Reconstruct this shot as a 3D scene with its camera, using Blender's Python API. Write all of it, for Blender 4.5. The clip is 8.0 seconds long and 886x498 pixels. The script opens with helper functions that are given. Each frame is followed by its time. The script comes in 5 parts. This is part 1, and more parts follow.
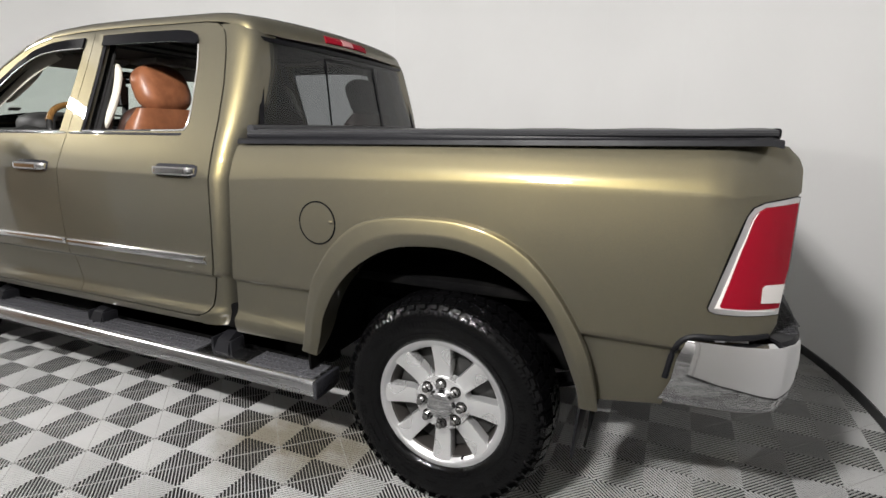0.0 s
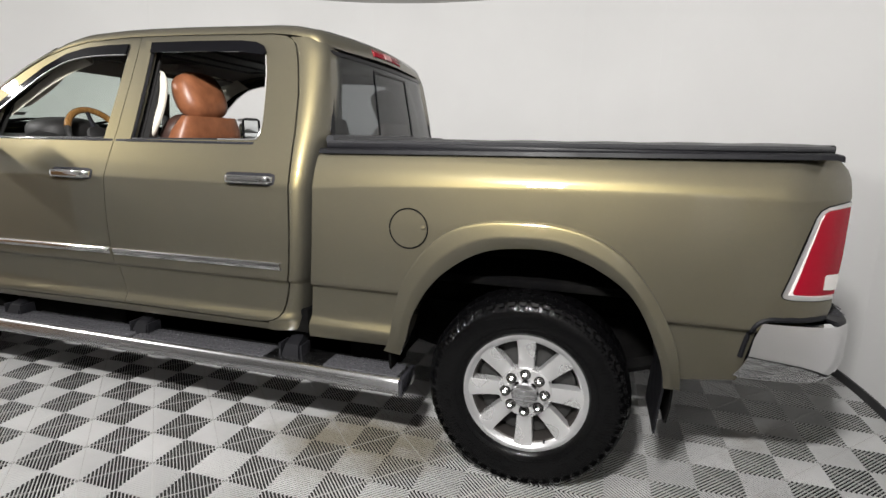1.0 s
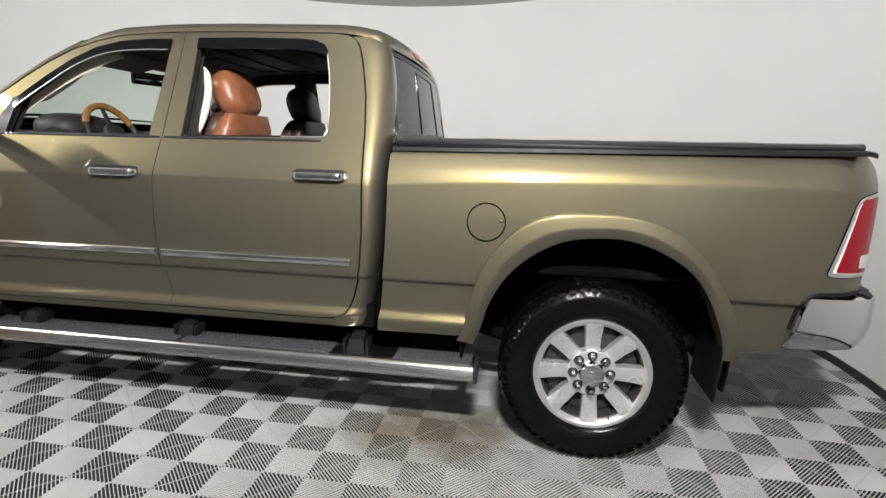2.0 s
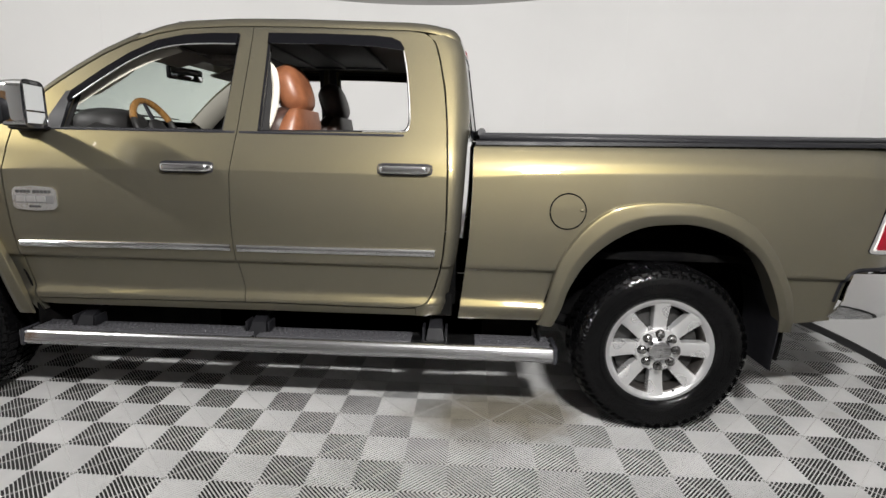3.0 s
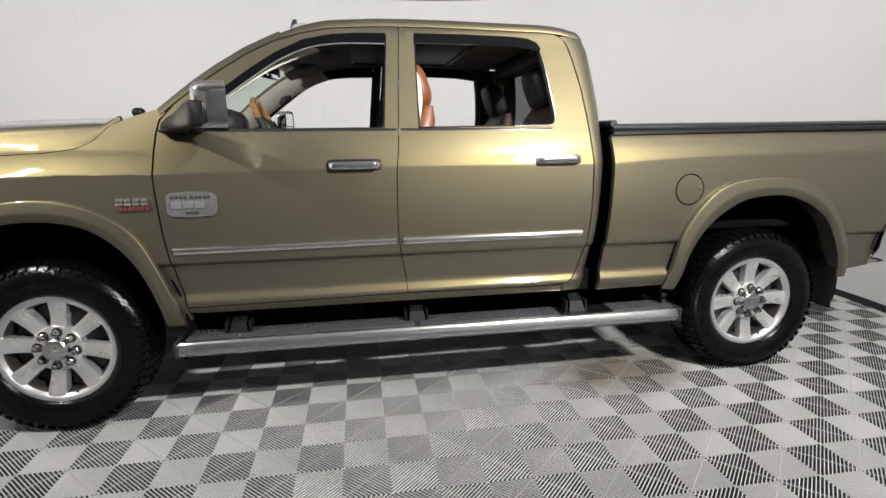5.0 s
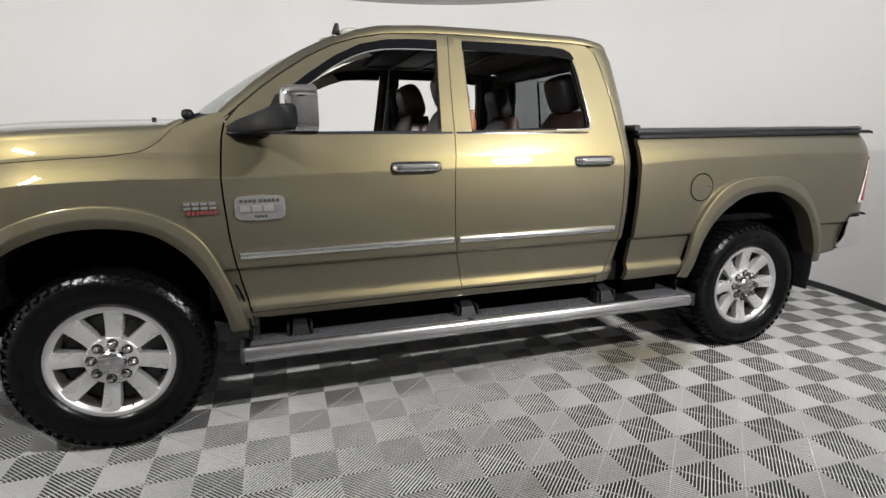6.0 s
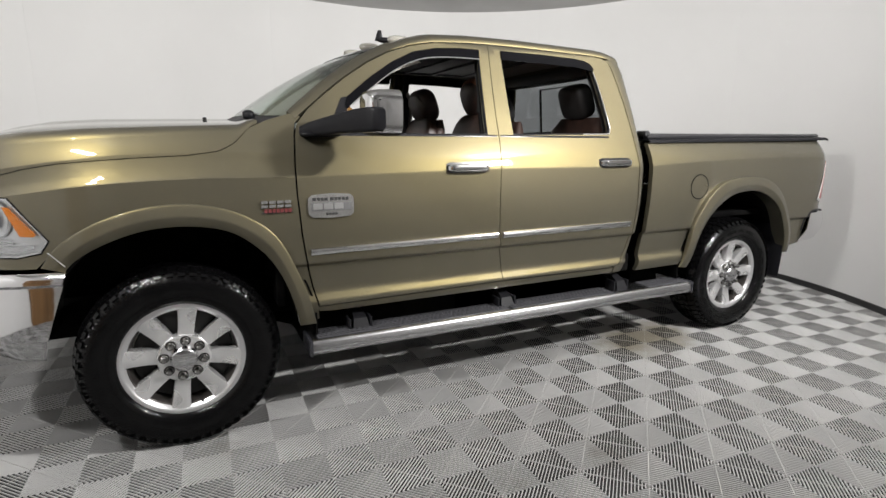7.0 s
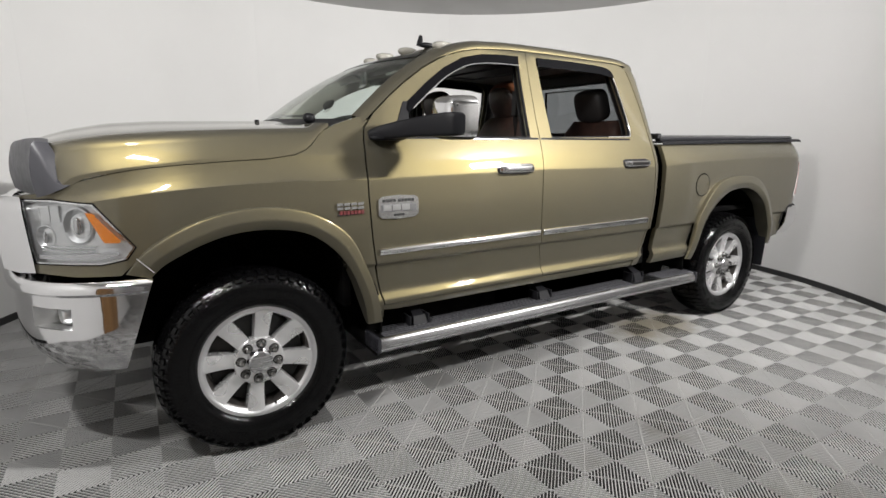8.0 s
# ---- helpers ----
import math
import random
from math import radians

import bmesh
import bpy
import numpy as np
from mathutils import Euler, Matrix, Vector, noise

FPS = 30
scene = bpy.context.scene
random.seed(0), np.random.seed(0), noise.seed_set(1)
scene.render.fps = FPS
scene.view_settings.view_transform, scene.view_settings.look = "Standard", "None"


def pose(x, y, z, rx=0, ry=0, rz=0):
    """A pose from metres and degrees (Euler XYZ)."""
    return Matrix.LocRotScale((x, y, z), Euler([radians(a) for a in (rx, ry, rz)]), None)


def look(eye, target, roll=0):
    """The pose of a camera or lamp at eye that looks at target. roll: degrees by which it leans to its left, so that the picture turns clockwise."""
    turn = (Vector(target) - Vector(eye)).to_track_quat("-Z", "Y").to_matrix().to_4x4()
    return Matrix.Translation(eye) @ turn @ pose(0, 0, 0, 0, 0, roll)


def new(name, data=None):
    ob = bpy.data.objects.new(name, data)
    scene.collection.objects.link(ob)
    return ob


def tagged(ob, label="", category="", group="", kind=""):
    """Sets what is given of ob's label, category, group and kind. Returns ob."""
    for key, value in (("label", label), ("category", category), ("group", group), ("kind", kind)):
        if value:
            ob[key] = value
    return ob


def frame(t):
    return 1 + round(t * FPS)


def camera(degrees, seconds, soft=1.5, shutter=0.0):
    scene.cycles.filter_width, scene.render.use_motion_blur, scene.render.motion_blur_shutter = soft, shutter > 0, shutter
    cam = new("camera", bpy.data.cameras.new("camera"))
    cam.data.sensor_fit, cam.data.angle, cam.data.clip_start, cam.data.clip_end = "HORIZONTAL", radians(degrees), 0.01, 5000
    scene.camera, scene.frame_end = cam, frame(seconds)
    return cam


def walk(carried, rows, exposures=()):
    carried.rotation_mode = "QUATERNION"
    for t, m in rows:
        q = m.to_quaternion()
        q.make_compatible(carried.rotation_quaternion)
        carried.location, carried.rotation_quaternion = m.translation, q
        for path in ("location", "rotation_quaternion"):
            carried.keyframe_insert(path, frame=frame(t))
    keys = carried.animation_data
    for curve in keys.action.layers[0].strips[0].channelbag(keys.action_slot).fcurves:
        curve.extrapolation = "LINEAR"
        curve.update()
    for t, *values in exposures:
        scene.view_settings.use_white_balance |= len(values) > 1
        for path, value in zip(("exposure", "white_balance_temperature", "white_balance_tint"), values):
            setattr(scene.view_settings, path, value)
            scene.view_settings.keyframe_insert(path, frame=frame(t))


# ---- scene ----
from mathutils.geometry import tessellate_polygon

cam = camera(81.4, 8.0)
PATH = [
    (0, (0.736, -2.647, 1.476), (-0.036, -0.856, 1.032), 0.6),
    (0.5, (0.465, -2.798, 1.463), (-0.187, -0.955, 1.04), 1.1),
    (1, (0.206, -3.012, 1.487), (-0.327, -1.129, 1.072), 1.2),
    (1.5, (-0.079, -3.141, 1.472), (-0.483, -1.224, 1.07), 1.4),
    (3, (-1.007, -3.431, 1.415), (-1.081, -1.472, 1.018), 1.3),
    (3.5, (-1.356, -3.481, 1.403), (-1.333, -1.521, 1.008), 1.1),
    (4, (-1.706, -3.595, 1.393), (-1.588, -1.639, 0.992), 0.7),
    (4.5, (-2.028, -3.589, 1.4), (-1.811, -1.644, 0.985), 0.0),
    (6, (-3.037, -3.531, 1.429), (-2.424, -1.675, 1.006), -0.3),
    (6.5, (-3.374, -3.518, 1.435), (-2.637, -1.707, 1.015), 0.2),
    (7, (-3.673, -3.49, 1.426), (-2.833, -1.722, 1.014), 0.3),
    (7.5, (-3.955, -3.373, 1.44), (-3.012, -1.659, 1.025), 0.5),
    (8, (-4.257, -3.304, 1.448), (-3.227, -1.642, 1.03), 0.4),
]
walk(cam, [(t, look(eye, target, roll)) for t, eye, target, roll in PATH])


# ---------------------------------------------------------------- light
def area_light(name, x, y, z, sx, sy, power, target, beam, colour=(1.0, 0.98, 0.955)):
    data = bpy.data.lights.new(name, "AREA")
    data.shape, data.size, data.size_y = "RECTANGLE", sx, sy
    data.energy, data.color, data.spread = power, colour, radians(beam)
    ob = new(name, data)
    ob.matrix_world = look((x, y, z), target)
    return ob


world = bpy.data.worlds.new("room_air")
world.use_nodes = True
world.node_tree.nodes["Background"].inputs["Color"].default_value = (0.75, 0.8, 0.85, 1)
world.node_tree.nodes["Background"].inputs["Strength"].default_value = 0.02
scene.world = world

CEILING = 3.2
# out-of-view lamps below the ceiling on the open side: place, size, power, aim and beam
# the first two are placed from glints on the truck
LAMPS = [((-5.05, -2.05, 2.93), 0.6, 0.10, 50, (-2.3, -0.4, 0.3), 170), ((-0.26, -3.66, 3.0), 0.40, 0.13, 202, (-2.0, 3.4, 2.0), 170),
         # these two are added to light the walls behind, for bounce and reflections
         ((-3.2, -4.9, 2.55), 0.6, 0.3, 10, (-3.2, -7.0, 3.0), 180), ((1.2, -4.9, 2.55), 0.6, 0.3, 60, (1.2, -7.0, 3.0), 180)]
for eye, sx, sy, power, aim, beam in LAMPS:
    area_light("unseen_lamp", *eye, sx, sy, power, aim, beam)
scene.view_settings.exposure = 0.65


# ---------------------------------------------------------------- materials
def shader(name, colour, rough=0.5, metal=0.0, coat=0.0, spec=0.5):
    m = bpy.data.materials.new(name)
    m.use_nodes = True
    b = m.node_tree.nodes["Principled BSDF"]
    b.inputs["Base Color"].default_value = (*colour, 1)
    b.inputs["Roughness"].default_value = rough
    b.inputs["Metallic"].default_value = metal
    b.inputs["Coat Weight"].default_value = coat
    b.inputs["Coat Roughness"].default_value = 0.08
    b.inputs["Specular IOR Level"].default_value = spec
    return m


def node(m, kind, **values):
    n = m.node_tree.nodes.new(kind)
    for key, value in values.items():
        n.inputs[key.replace("_", " ")].default_value = value
    return n


def wire(m, a, b):
    m.node_tree.links.new(a, b)


def grain(m, scale, low, high, detail=4.0, socket="Roughness", stretch=(1, 1, 1)):
    """Noise between two values into a socket of the material."""
    t, mp = node(m, "ShaderNodeTexCoord"), node(m, "ShaderNodeMapping")
    mp.inputs["Scale"].default_value = stretch
    n = node(m, "ShaderNodeTexNoise", Scale=scale, Detail=detail)
    r = m.node_tree.nodes.new("ShaderNodeMapRange")
    r.inputs["From Min"].default_value, r.inputs["From Max"].default_value = 0.3, 0.7
    r.inputs["To Min"].default_value, r.inputs["To Max"].default_value = low, high
    wire(m, t.outputs["Object"], mp.inputs["Vector"])
    wire(m, mp.outputs["Vector"], n.inputs["Vector"])
    wire(m, n.outputs["Fac"], r.inputs["Value"])
    wire(m, r.outputs["Result"], m.node_tree.nodes["Principled BSDF"].inputs[socket])
    return n


def mottle(m, scale, c1, c2, detail=5.0, low=0.35, high=0.65, stretch=(1, 1, 1)):
    """Two colours mixed by noise as the base colour."""
    t, mp = node(m, "ShaderNodeTexCoord"), node(m, "ShaderNodeMapping")
    mp.inputs["Scale"].default_value = stretch
    n = node(m, "ShaderNodeTexNoise", Scale=scale, Detail=detail)
    r = m.node_tree.nodes.new("ShaderNodeValToRGB")
    r.color_ramp.elements[0].position, r.color_ramp.elements[1].position = low, high
    r.color_ramp.elements[0].color, r.color_ramp.elements[1].color = (*c1, 1), (*c2, 1)
    wire(m, t.outputs["Object"], mp.inputs["Vector"])
    wire(m, mp.outputs["Vector"], n.inputs["Vector"])
    wire(m, n.outputs["Fac"], r.inputs["Fac"])
    wire(m, r.outputs["Color"], m.node_tree.nodes["Principled BSDF"].inputs["Base Color"])
    return n


def relief(m, scale, strength, distance=0.002, detail=3.0):
    t = node(m, "ShaderNodeTexCoord")
    n = node(m, "ShaderNodeTexNoise", Scale=scale, Detail=detail)
    b = node(m, "ShaderNodeBump", Strength=strength, Distance=distance)
    wire(m, t.outputs["Object"], n.inputs["Vector"])
    wire(m, n.outputs["Fac"], b.inputs["Height"])
    wire(m, b.outputs["Normal"], m.node_tree.nodes["Principled BSDF"].inputs["Normal"])


def flake_paint(name, gold1, gold2, ground, share):
    """Gold metal flake over a dull olive ground, both under clear lacquer."""
    m = shader(name, gold1, 0.5, 1.0, 1.0)
    mottle(m, 900.0, gold1, gold2, 2.0)
    grain(m, 3.0, 0.44, 0.48, 3.0)
    top = m.node_tree.nodes["Principled BSDF"]
    low = m.node_tree.nodes.new("ShaderNodeBsdfPrincipled")
    low.inputs["Base Color"].default_value = (*ground, 1)
    low.inputs["Roughness"].default_value = 0.6
    for b in (top, low):
        b.inputs["Coat Weight"].default_value = 1.0
        b.inputs["Coat Roughness"].default_value = 0.025
        b.inputs["Coat IOR"].default_value = 1.48
    mix = node(m, "ShaderNodeMixShader", Fac=share)
    wire(m, low.outputs[0], mix.inputs[1])
    wire(m, top.outputs[0], mix.inputs[2])
    wire(m, mix.outputs[0], m.node_tree.nodes["Material Output"].inputs["Surface"])
    return m


PAINT = flake_paint("olive_gold_paint", (0.129, 0.103, 0.038), (0.195, 0.156, 0.058), (0.047, 0.0465, 0.042), 0.5)
CHROME = shader("chrome", (0.78, 0.78, 0.79), 0.06, 1.0)
grain(CHROME, 14.0, 0.03, 0.08)
BRUSHED = shader("polished_aluminium", (0.62, 0.62, 0.635), 0.25, 1.0)
grain(BRUSHED, 14.0, 0.20, 0.30, 3.0, stretch=(.1, 1, 4))
ALLOY = shader("machined_alloy", (0.78, 0.78, 0.785), 0.27, 0.8)
grain(ALLOY, 4.0, 0.25, 0.29, 2.0)
ALLOY_PAINT = shader("silver_wheel_paint", (0.62, 0.62, 0.63), 0.33, 0.85)
BLACK = shader("black_plastic", (0.008, 0.008, 0.0095), 0.42, 0.0, 0.0, 0.15)
relief(BLACK, 500.0, 0.15, 0.001)
grain(BLACK, 12.0, 0.38, 0.52)
GLOSS = shader("gloss_black_plastic", (0.022, 0.022, 0.026), 0.14, 0.0, 0.4)
SMOKE = shader("smoked_acrylic", (0.004, 0.004, 0.005), 0.06, 0.0, 0.0, 0.12)
GREYPLASTIC = shader("grey_plastic", (0.05, 0.05, 0.055), 0.42, 0.0, 0.0, 0.3)
relief(GREYPLASTIC, 700.0, 0.1, 0.001)
DARK = shader("underbody_black", (0.012, 0.012, 0.013), 0.8, 0.0, 0.0, 0.03)
mottle(DARK, 9.0, (0.002, 0.002, 0.0022), (0.006, 0.0058, 0.0055))
RUBBER = shader("tyre_rubber", (0.002, 0.002, 0.0022), 0.3, 0.0, 0.0, 0.24)
grain(RUBBER, 60.0, 0.05, 0.15, 6.0)
relief(RUBBER, 110.0, 0.5, 0.0035, 3.0)
VINYL = shader("black_vinyl", (0.022, 0.022, 0.024), 0.42)
relief(VINYL, 260.0, 0.25, 0.0015)
grain(VINYL, 5.0, 0.34, 0.5)
LEATHER = shader("tan_leather", (0.27, 0.098, 0.042), 0.42)
mottle(LEATHER, 22.0, (0.155, 0.056, 0.025), (0.215, 0.082, 0.038))
relief(LEATHER, 220.0, 0.3, 0.0015, 6.0)
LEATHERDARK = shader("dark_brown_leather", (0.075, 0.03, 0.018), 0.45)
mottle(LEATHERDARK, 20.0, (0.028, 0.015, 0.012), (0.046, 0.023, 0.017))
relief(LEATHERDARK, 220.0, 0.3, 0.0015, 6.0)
TRIMDARK = shader("dark_cabin_trim", (0.011, 0.0105, 0.0105), 0.6)
relief(TRIMDARK, 300.0, 0.3, 0.001)
LINER = shader("grey_headliner_cloth", (0.10, 0.095, 0.088), 0.9)
mottle(LINER, 120.0, (0.22, 0.208, 0.19), (0.28, 0.266, 0.245))
CREAM = shader("cream_pillar_trim", (0.55, 0.52, 0.45), 0.6)
relief(CREAM, 320.0, 0.15, 0.001)
WOOD = shader("wood_and_leather_rim", (0.36, 0.2, 0.06), 0.25, 0.0, 0.6)
mottle(WOOD, 18.0, (0.15, 0.072, 0.022), (0.25, 0.135, 0.045), stretch=(1, 6, 1))
MIRROR = shader("mirror_glass", (0.8, 0.82, 0.83), 0.02, 1.0)
BAR_DARK = shader("dark_lettering", (0.03, 0.03, 0.03), 0.4)
BAR_RED = shader("red_lettering", (0.13, 0.03, 0.03), 0.4)
FIELD = shader("grey_enamel", (0.34, 0.34, 0.345), 0.3, 0.8)
BADGE = shader("cast_badge_metal", (0.66, 0.655, 0.645), 0.2, 0.9)
relief(BADGE, 60.0, 0.25, 0.003, 3.0)
SILVER = shader("satin_silver", (0.68, 0.68, 0.68), 0.28, 0.9)


def glass(name, colour, rough=0.0):
    m = bpy.data.materials.new(name)
    m.use_nodes = True
    nt = m.node_tree
    nt.nodes.remove(nt.nodes["Principled BSDF"])
    t, g = nt.nodes.new("ShaderNodeBsdfTransparent"), nt.nodes.new("ShaderNodeBsdfGlossy")
    t.inputs["Color"].default_value = (*colour, 1)
    g.inputs["Roughness"].default_value = rough
    f, mix = nt.nodes.new("ShaderNodeLayerWeight"), nt.nodes.new("ShaderNodeMixShader")
    p, q = nt.nodes.new("ShaderNodeMath"), nt.nodes.new("ShaderNodeMath")
    p.operation, q.operation = "POWER", "MULTIPLY_ADD"
    f.inputs["Blend"].default_value, p.inputs[1].default_value = 0.5, 5.0
    q.inputs[1].default_value, q.inputs[2].default_value = 0.96, 0.04
    nt.links.new(f.outputs["Facing"], p.inputs[0])
    nt.links.new(p.outputs[0], q.inputs[0])
    nt.links.new(q.outputs[0], mix.inputs[0])
    nt.links.new(t.outputs[0], mix.inputs[1])
    nt.links.new(g.outputs[0], mix.inputs[2])
    nt.links.new(mix.outputs[0], nt.nodes["Material Output"].inputs["Surface"])
    return m


WINDSCREEN = glass("green_tinted_glass", (0.89, 0.945, 0.915))
PRIVACY = glass("dark_privacy_glass", (0.46, 0.475, 0.485))
HAZY = glass("hazed_clear_lens", (0.80, 0.805, 0.81), 0.3)
REDLENS = shader("red_lens", (0.21, 0.003, 0.012), 0.12, 0.0, 0.0, 0.16)
grain(REDLENS, 25.0, 0.07, 0.14)
WHITELENS = shader("white_ribbed_lens", (0.62, 0.6, 0.58), 0.25, 0.0, 0.5)
PINKLENS = shader("rosy_clear_lens", (0.5, 0.24, 0.24), 0.2, 0.0, 0.5)
AMBER = shader("amber_reflector", (0.64, 0.19, 0.006), 0.2, 0.0, 0.2)
MARKER = shader("clear_marker_lens", (0.30, 0.29, 0.26), 0.12, 0.0, 0.6)
BULB = shader("headlight_reflector", (0.74, 0.75, 0.76), 0.34, 1.0)
relief(BULB, 28.0, 0.35, 0.01, 1.0)
GUARD = shader("smoked_grey_acrylic", (0.04, 0.04, 0.047), 0.42)
grain(GUARD, 20.0, 0.38, 0.48)
HOUSING = shader("grey_lamp_housing", (0.78, 0.785, 0.79), 0.3, 0.9)
relief(HOUSING, 22.0, 0.3, 0.01, 1.0)
NUT = shader("dull_chrome", (0.36, 0.355, 0.35), 0.14, 1.0)

WALL = shader("white_booth_wall", (0.72, 0.718, 0.714), 0.7)
mottle(WALL, 0.8, (0.705, 0.703, 0.699), (0.735, 0.733, 0.729), 3.0)
grain(WALL, 2.0, 0.55, 0.75)
CEIL = shader("off_white_ceiling", (0.62, 0.615, 0.605), 0.85)
mottle(CEIL, 1.5, (0.50, 0.497, 0.49), (0.55, 0.547, 0.54))
SHOP = shader("grey_workshop_wall", (0.32, 0.315, 0.31), 0.8)
mottle(SHOP, 1.2, (0.28, 0.276, 0.27), (0.36, 0.355, 0.35))
BOARD = shader("brown_board_wood", (0.24, 0.13, 0.05), 0.45)
mottle(BOARD, 6.0, (0.20, 0.105, 0.04), (0.29, 0.16, 0.065), stretch=(1, 1, .08))
BASEB = shader("black_base_trim", (0.02, 0.02, 0.021), 0.5)
grain(BASEB, 6.0, 0.4, 0.6)
TILE = shader("grey_floor_plastic", (0.44, 0.437, 0.43), 0.45)
mottle(TILE, 2.2, (0.375, 0.375, 0.372), (0.49, 0.49, 0.486), 6.0)
grain(TILE, 30.0, 0.42, 0.6)
stain = node(TILE, "ShaderNodeTexNoise", Scale=1.3, Detail=7.0, Roughness=0.65)
fade = TILE.node_tree.nodes.new("ShaderNodeMapRange")
fade.inputs["From Min"].default_value, fade.inputs["From Max"].default_value = 0.60, 0.82
soil = TILE.node_tree.nodes.new("ShaderNodeMixRGB")
soil.inputs["Color2"].default_value = (0.21, 0.19, 0.15, 1)
world_at = TILE.node_tree.nodes.new("ShaderNodeNewGeometry")
clean = TILE.node_tree.nodes["Principled BSDF"].inputs["Base Color"].links[0].from_socket
wire(TILE, world_at.outputs["Position"], stain.inputs["Vector"])
# a patch of brown dirt ahead of the rear wheel, with tyre shade put into its colour
patch = node(TILE, "ShaderNodeMapping", Location=(0.78, 0.86, 0.0))
patch.vector_type = "POINT"
squash = node(TILE, "ShaderNodeVectorMath")
squash.operation = "MULTIPLY"
squash.inputs[1].default_value = (1.6, 2.9, 0.0)
reach = node(TILE, "ShaderNodeVectorMath")
reach.operation = "LENGTH"
spread = TILE.node_tree.nodes.new("ShaderNodeMapRange")
spread.inputs["From Min"].default_value, spread.inputs["From Max"].default_value = 0.1, 1.25
spread.inputs["To Min"].default_value, spread.inputs["To Max"].default_value = 0.40, 0.0
total = TILE.node_tree.nodes.new("ShaderNodeMath")
wire(TILE, world_at.outputs["Position"], patch.inputs["Vector"])
wire(TILE, patch.outputs["Vector"], squash.inputs[0])
wire(TILE, squash.outputs["Vector"], reach.inputs[0])
wire(TILE, reach.outputs["Value"], spread.inputs["Value"])
wire(TILE, spread.outputs["Result"], total.inputs[0])
wire(TILE, stain.outputs["Fac"], total.inputs[1])
wire(TILE, total.outputs[0], fade.inputs["Value"])
wire(TILE, fade.outputs["Result"], soil.inputs["Fac"])
wire(TILE, clean, soil.inputs["Color1"])
wire(TILE, soil.outputs["Color"], TILE.node_tree.nodes["Principled BSDF"].inputs["Base Color"])
BARS = shader("dull_tile_web", (0.30, 0.295, 0.285), 0.6)
grain(BARS, 20.0, 0.5, 0.7)
SUBFLOOR = shader("dark_subfloor", (0.02, 0.02, 0.02), 0.85)
mottle(SUBFLOOR, 3.0, (0.004, 0.004, 0.004), (0.009, 0.0088, 0.0085))


# ---------------------------------------------------------------- mesh helpers
def finish(name, bm, material, parent=None, label="", angle=35, smooth=True):
    """Links a bmesh as one mesh object."""
    bmesh.ops.recalc_face_normals(bm, faces=bm.faces)
    for f in bm.faces:
        f.smooth = smooth
    for e in bm.edges:
        if len(e.link_faces) == 2 and e.calc_face_angle(0) > radians(angle):
            e.smooth = False
    me = bpy.data.meshes.new(name)
    bm.to_mesh(me)
    bm.free()
    me.materials.append(material)
    ob = new(name, me)
    ob.parent = parent
    if label:
        ob["label"] = label
    return ob


def part(name, bm, material, parent, label="", angle=35, smooth=True):
    return finish(name, bm, material, parent, label, angle, smooth)


def mirrored(bm):
    """A copy of a bmesh on the other side of the truck."""
    other = bm.copy()
    for v in other.verts:
        v.co.y = -v.co.y
    return other


def both(name, bm, material, parent, label="", angle=35):
    """The same part on the near and the far side."""
    other = mirrored(bm)
    return part(name, bm, material, parent, label, angle), part(name, other, material, parent, label, angle)


def loft(rows, closed=False, caps=False, bm=None, skip=()):
    """A skin over rows of points of equal length. closed: each row is a ring. skip: (row, column) cells left open."""
    bm = bm or bmesh.new()
    vs = [[bm.verts.new(p) for p in row] for row in rows]
    n = len(rows[0])
    for i in range(len(rows) - 1):
        for j in range(n if closed else n - 1):
            if (i, j) in skip:
                continue
            k = (j + 1) % n
            q = [vs[i][j], vs[i][k], vs[i + 1][k], vs[i + 1][j]]
            if len(set(q)) > 2:
                bm.faces.new(q)
    if caps:
        bm.faces.new(vs[0])
        bm.faces.new(vs[-1][::-1])
    return bm


def thicken(bm, depth):
    """Gives a skin thickness along its normals, inwards."""
    bmesh.ops.recalc_face_normals(bm, faces=bm.faces)
    bmesh.ops.solidify(bm, geom=list(bm.faces), thickness=depth)
    return bm


def tube(points, radius, n=10, bm=None, closed=False, flat=1.0):
    """A round bar along points. radius: a number or one for each point."""
    pts = [Vector(p) for p in points]
    rows = []
    for i, p in enumerate(pts):
        a = pts[(i - 1) % len(pts)] if closed or i else pts[0]
        b = pts[(i + 1) % len(pts)] if closed or i < len(pts) - 1 else pts[-1]
        d = (b - a).normalized()
        side = d.cross(Vector((0, 0, 1)))
        side = side.normalized() if side.length > 1e-3 else Vector((0, 1, 0))
        up = side.cross(d)
        r = radius[i] if isinstance(radius, (list, tuple)) else radius
        rows.append([p + side * (r * math.cos(k * math.tau / n)) + up * (r * flat * math.sin(k * math.tau / n)) for k in range(n)])
    if closed:
        rows.append(rows[0])
        bm = loft(rows, True, False, bm)
        bmesh.ops.remove_doubles(bm, verts=bm.verts, dist=1e-5)
        return bm
    return loft(rows, True, True, bm)


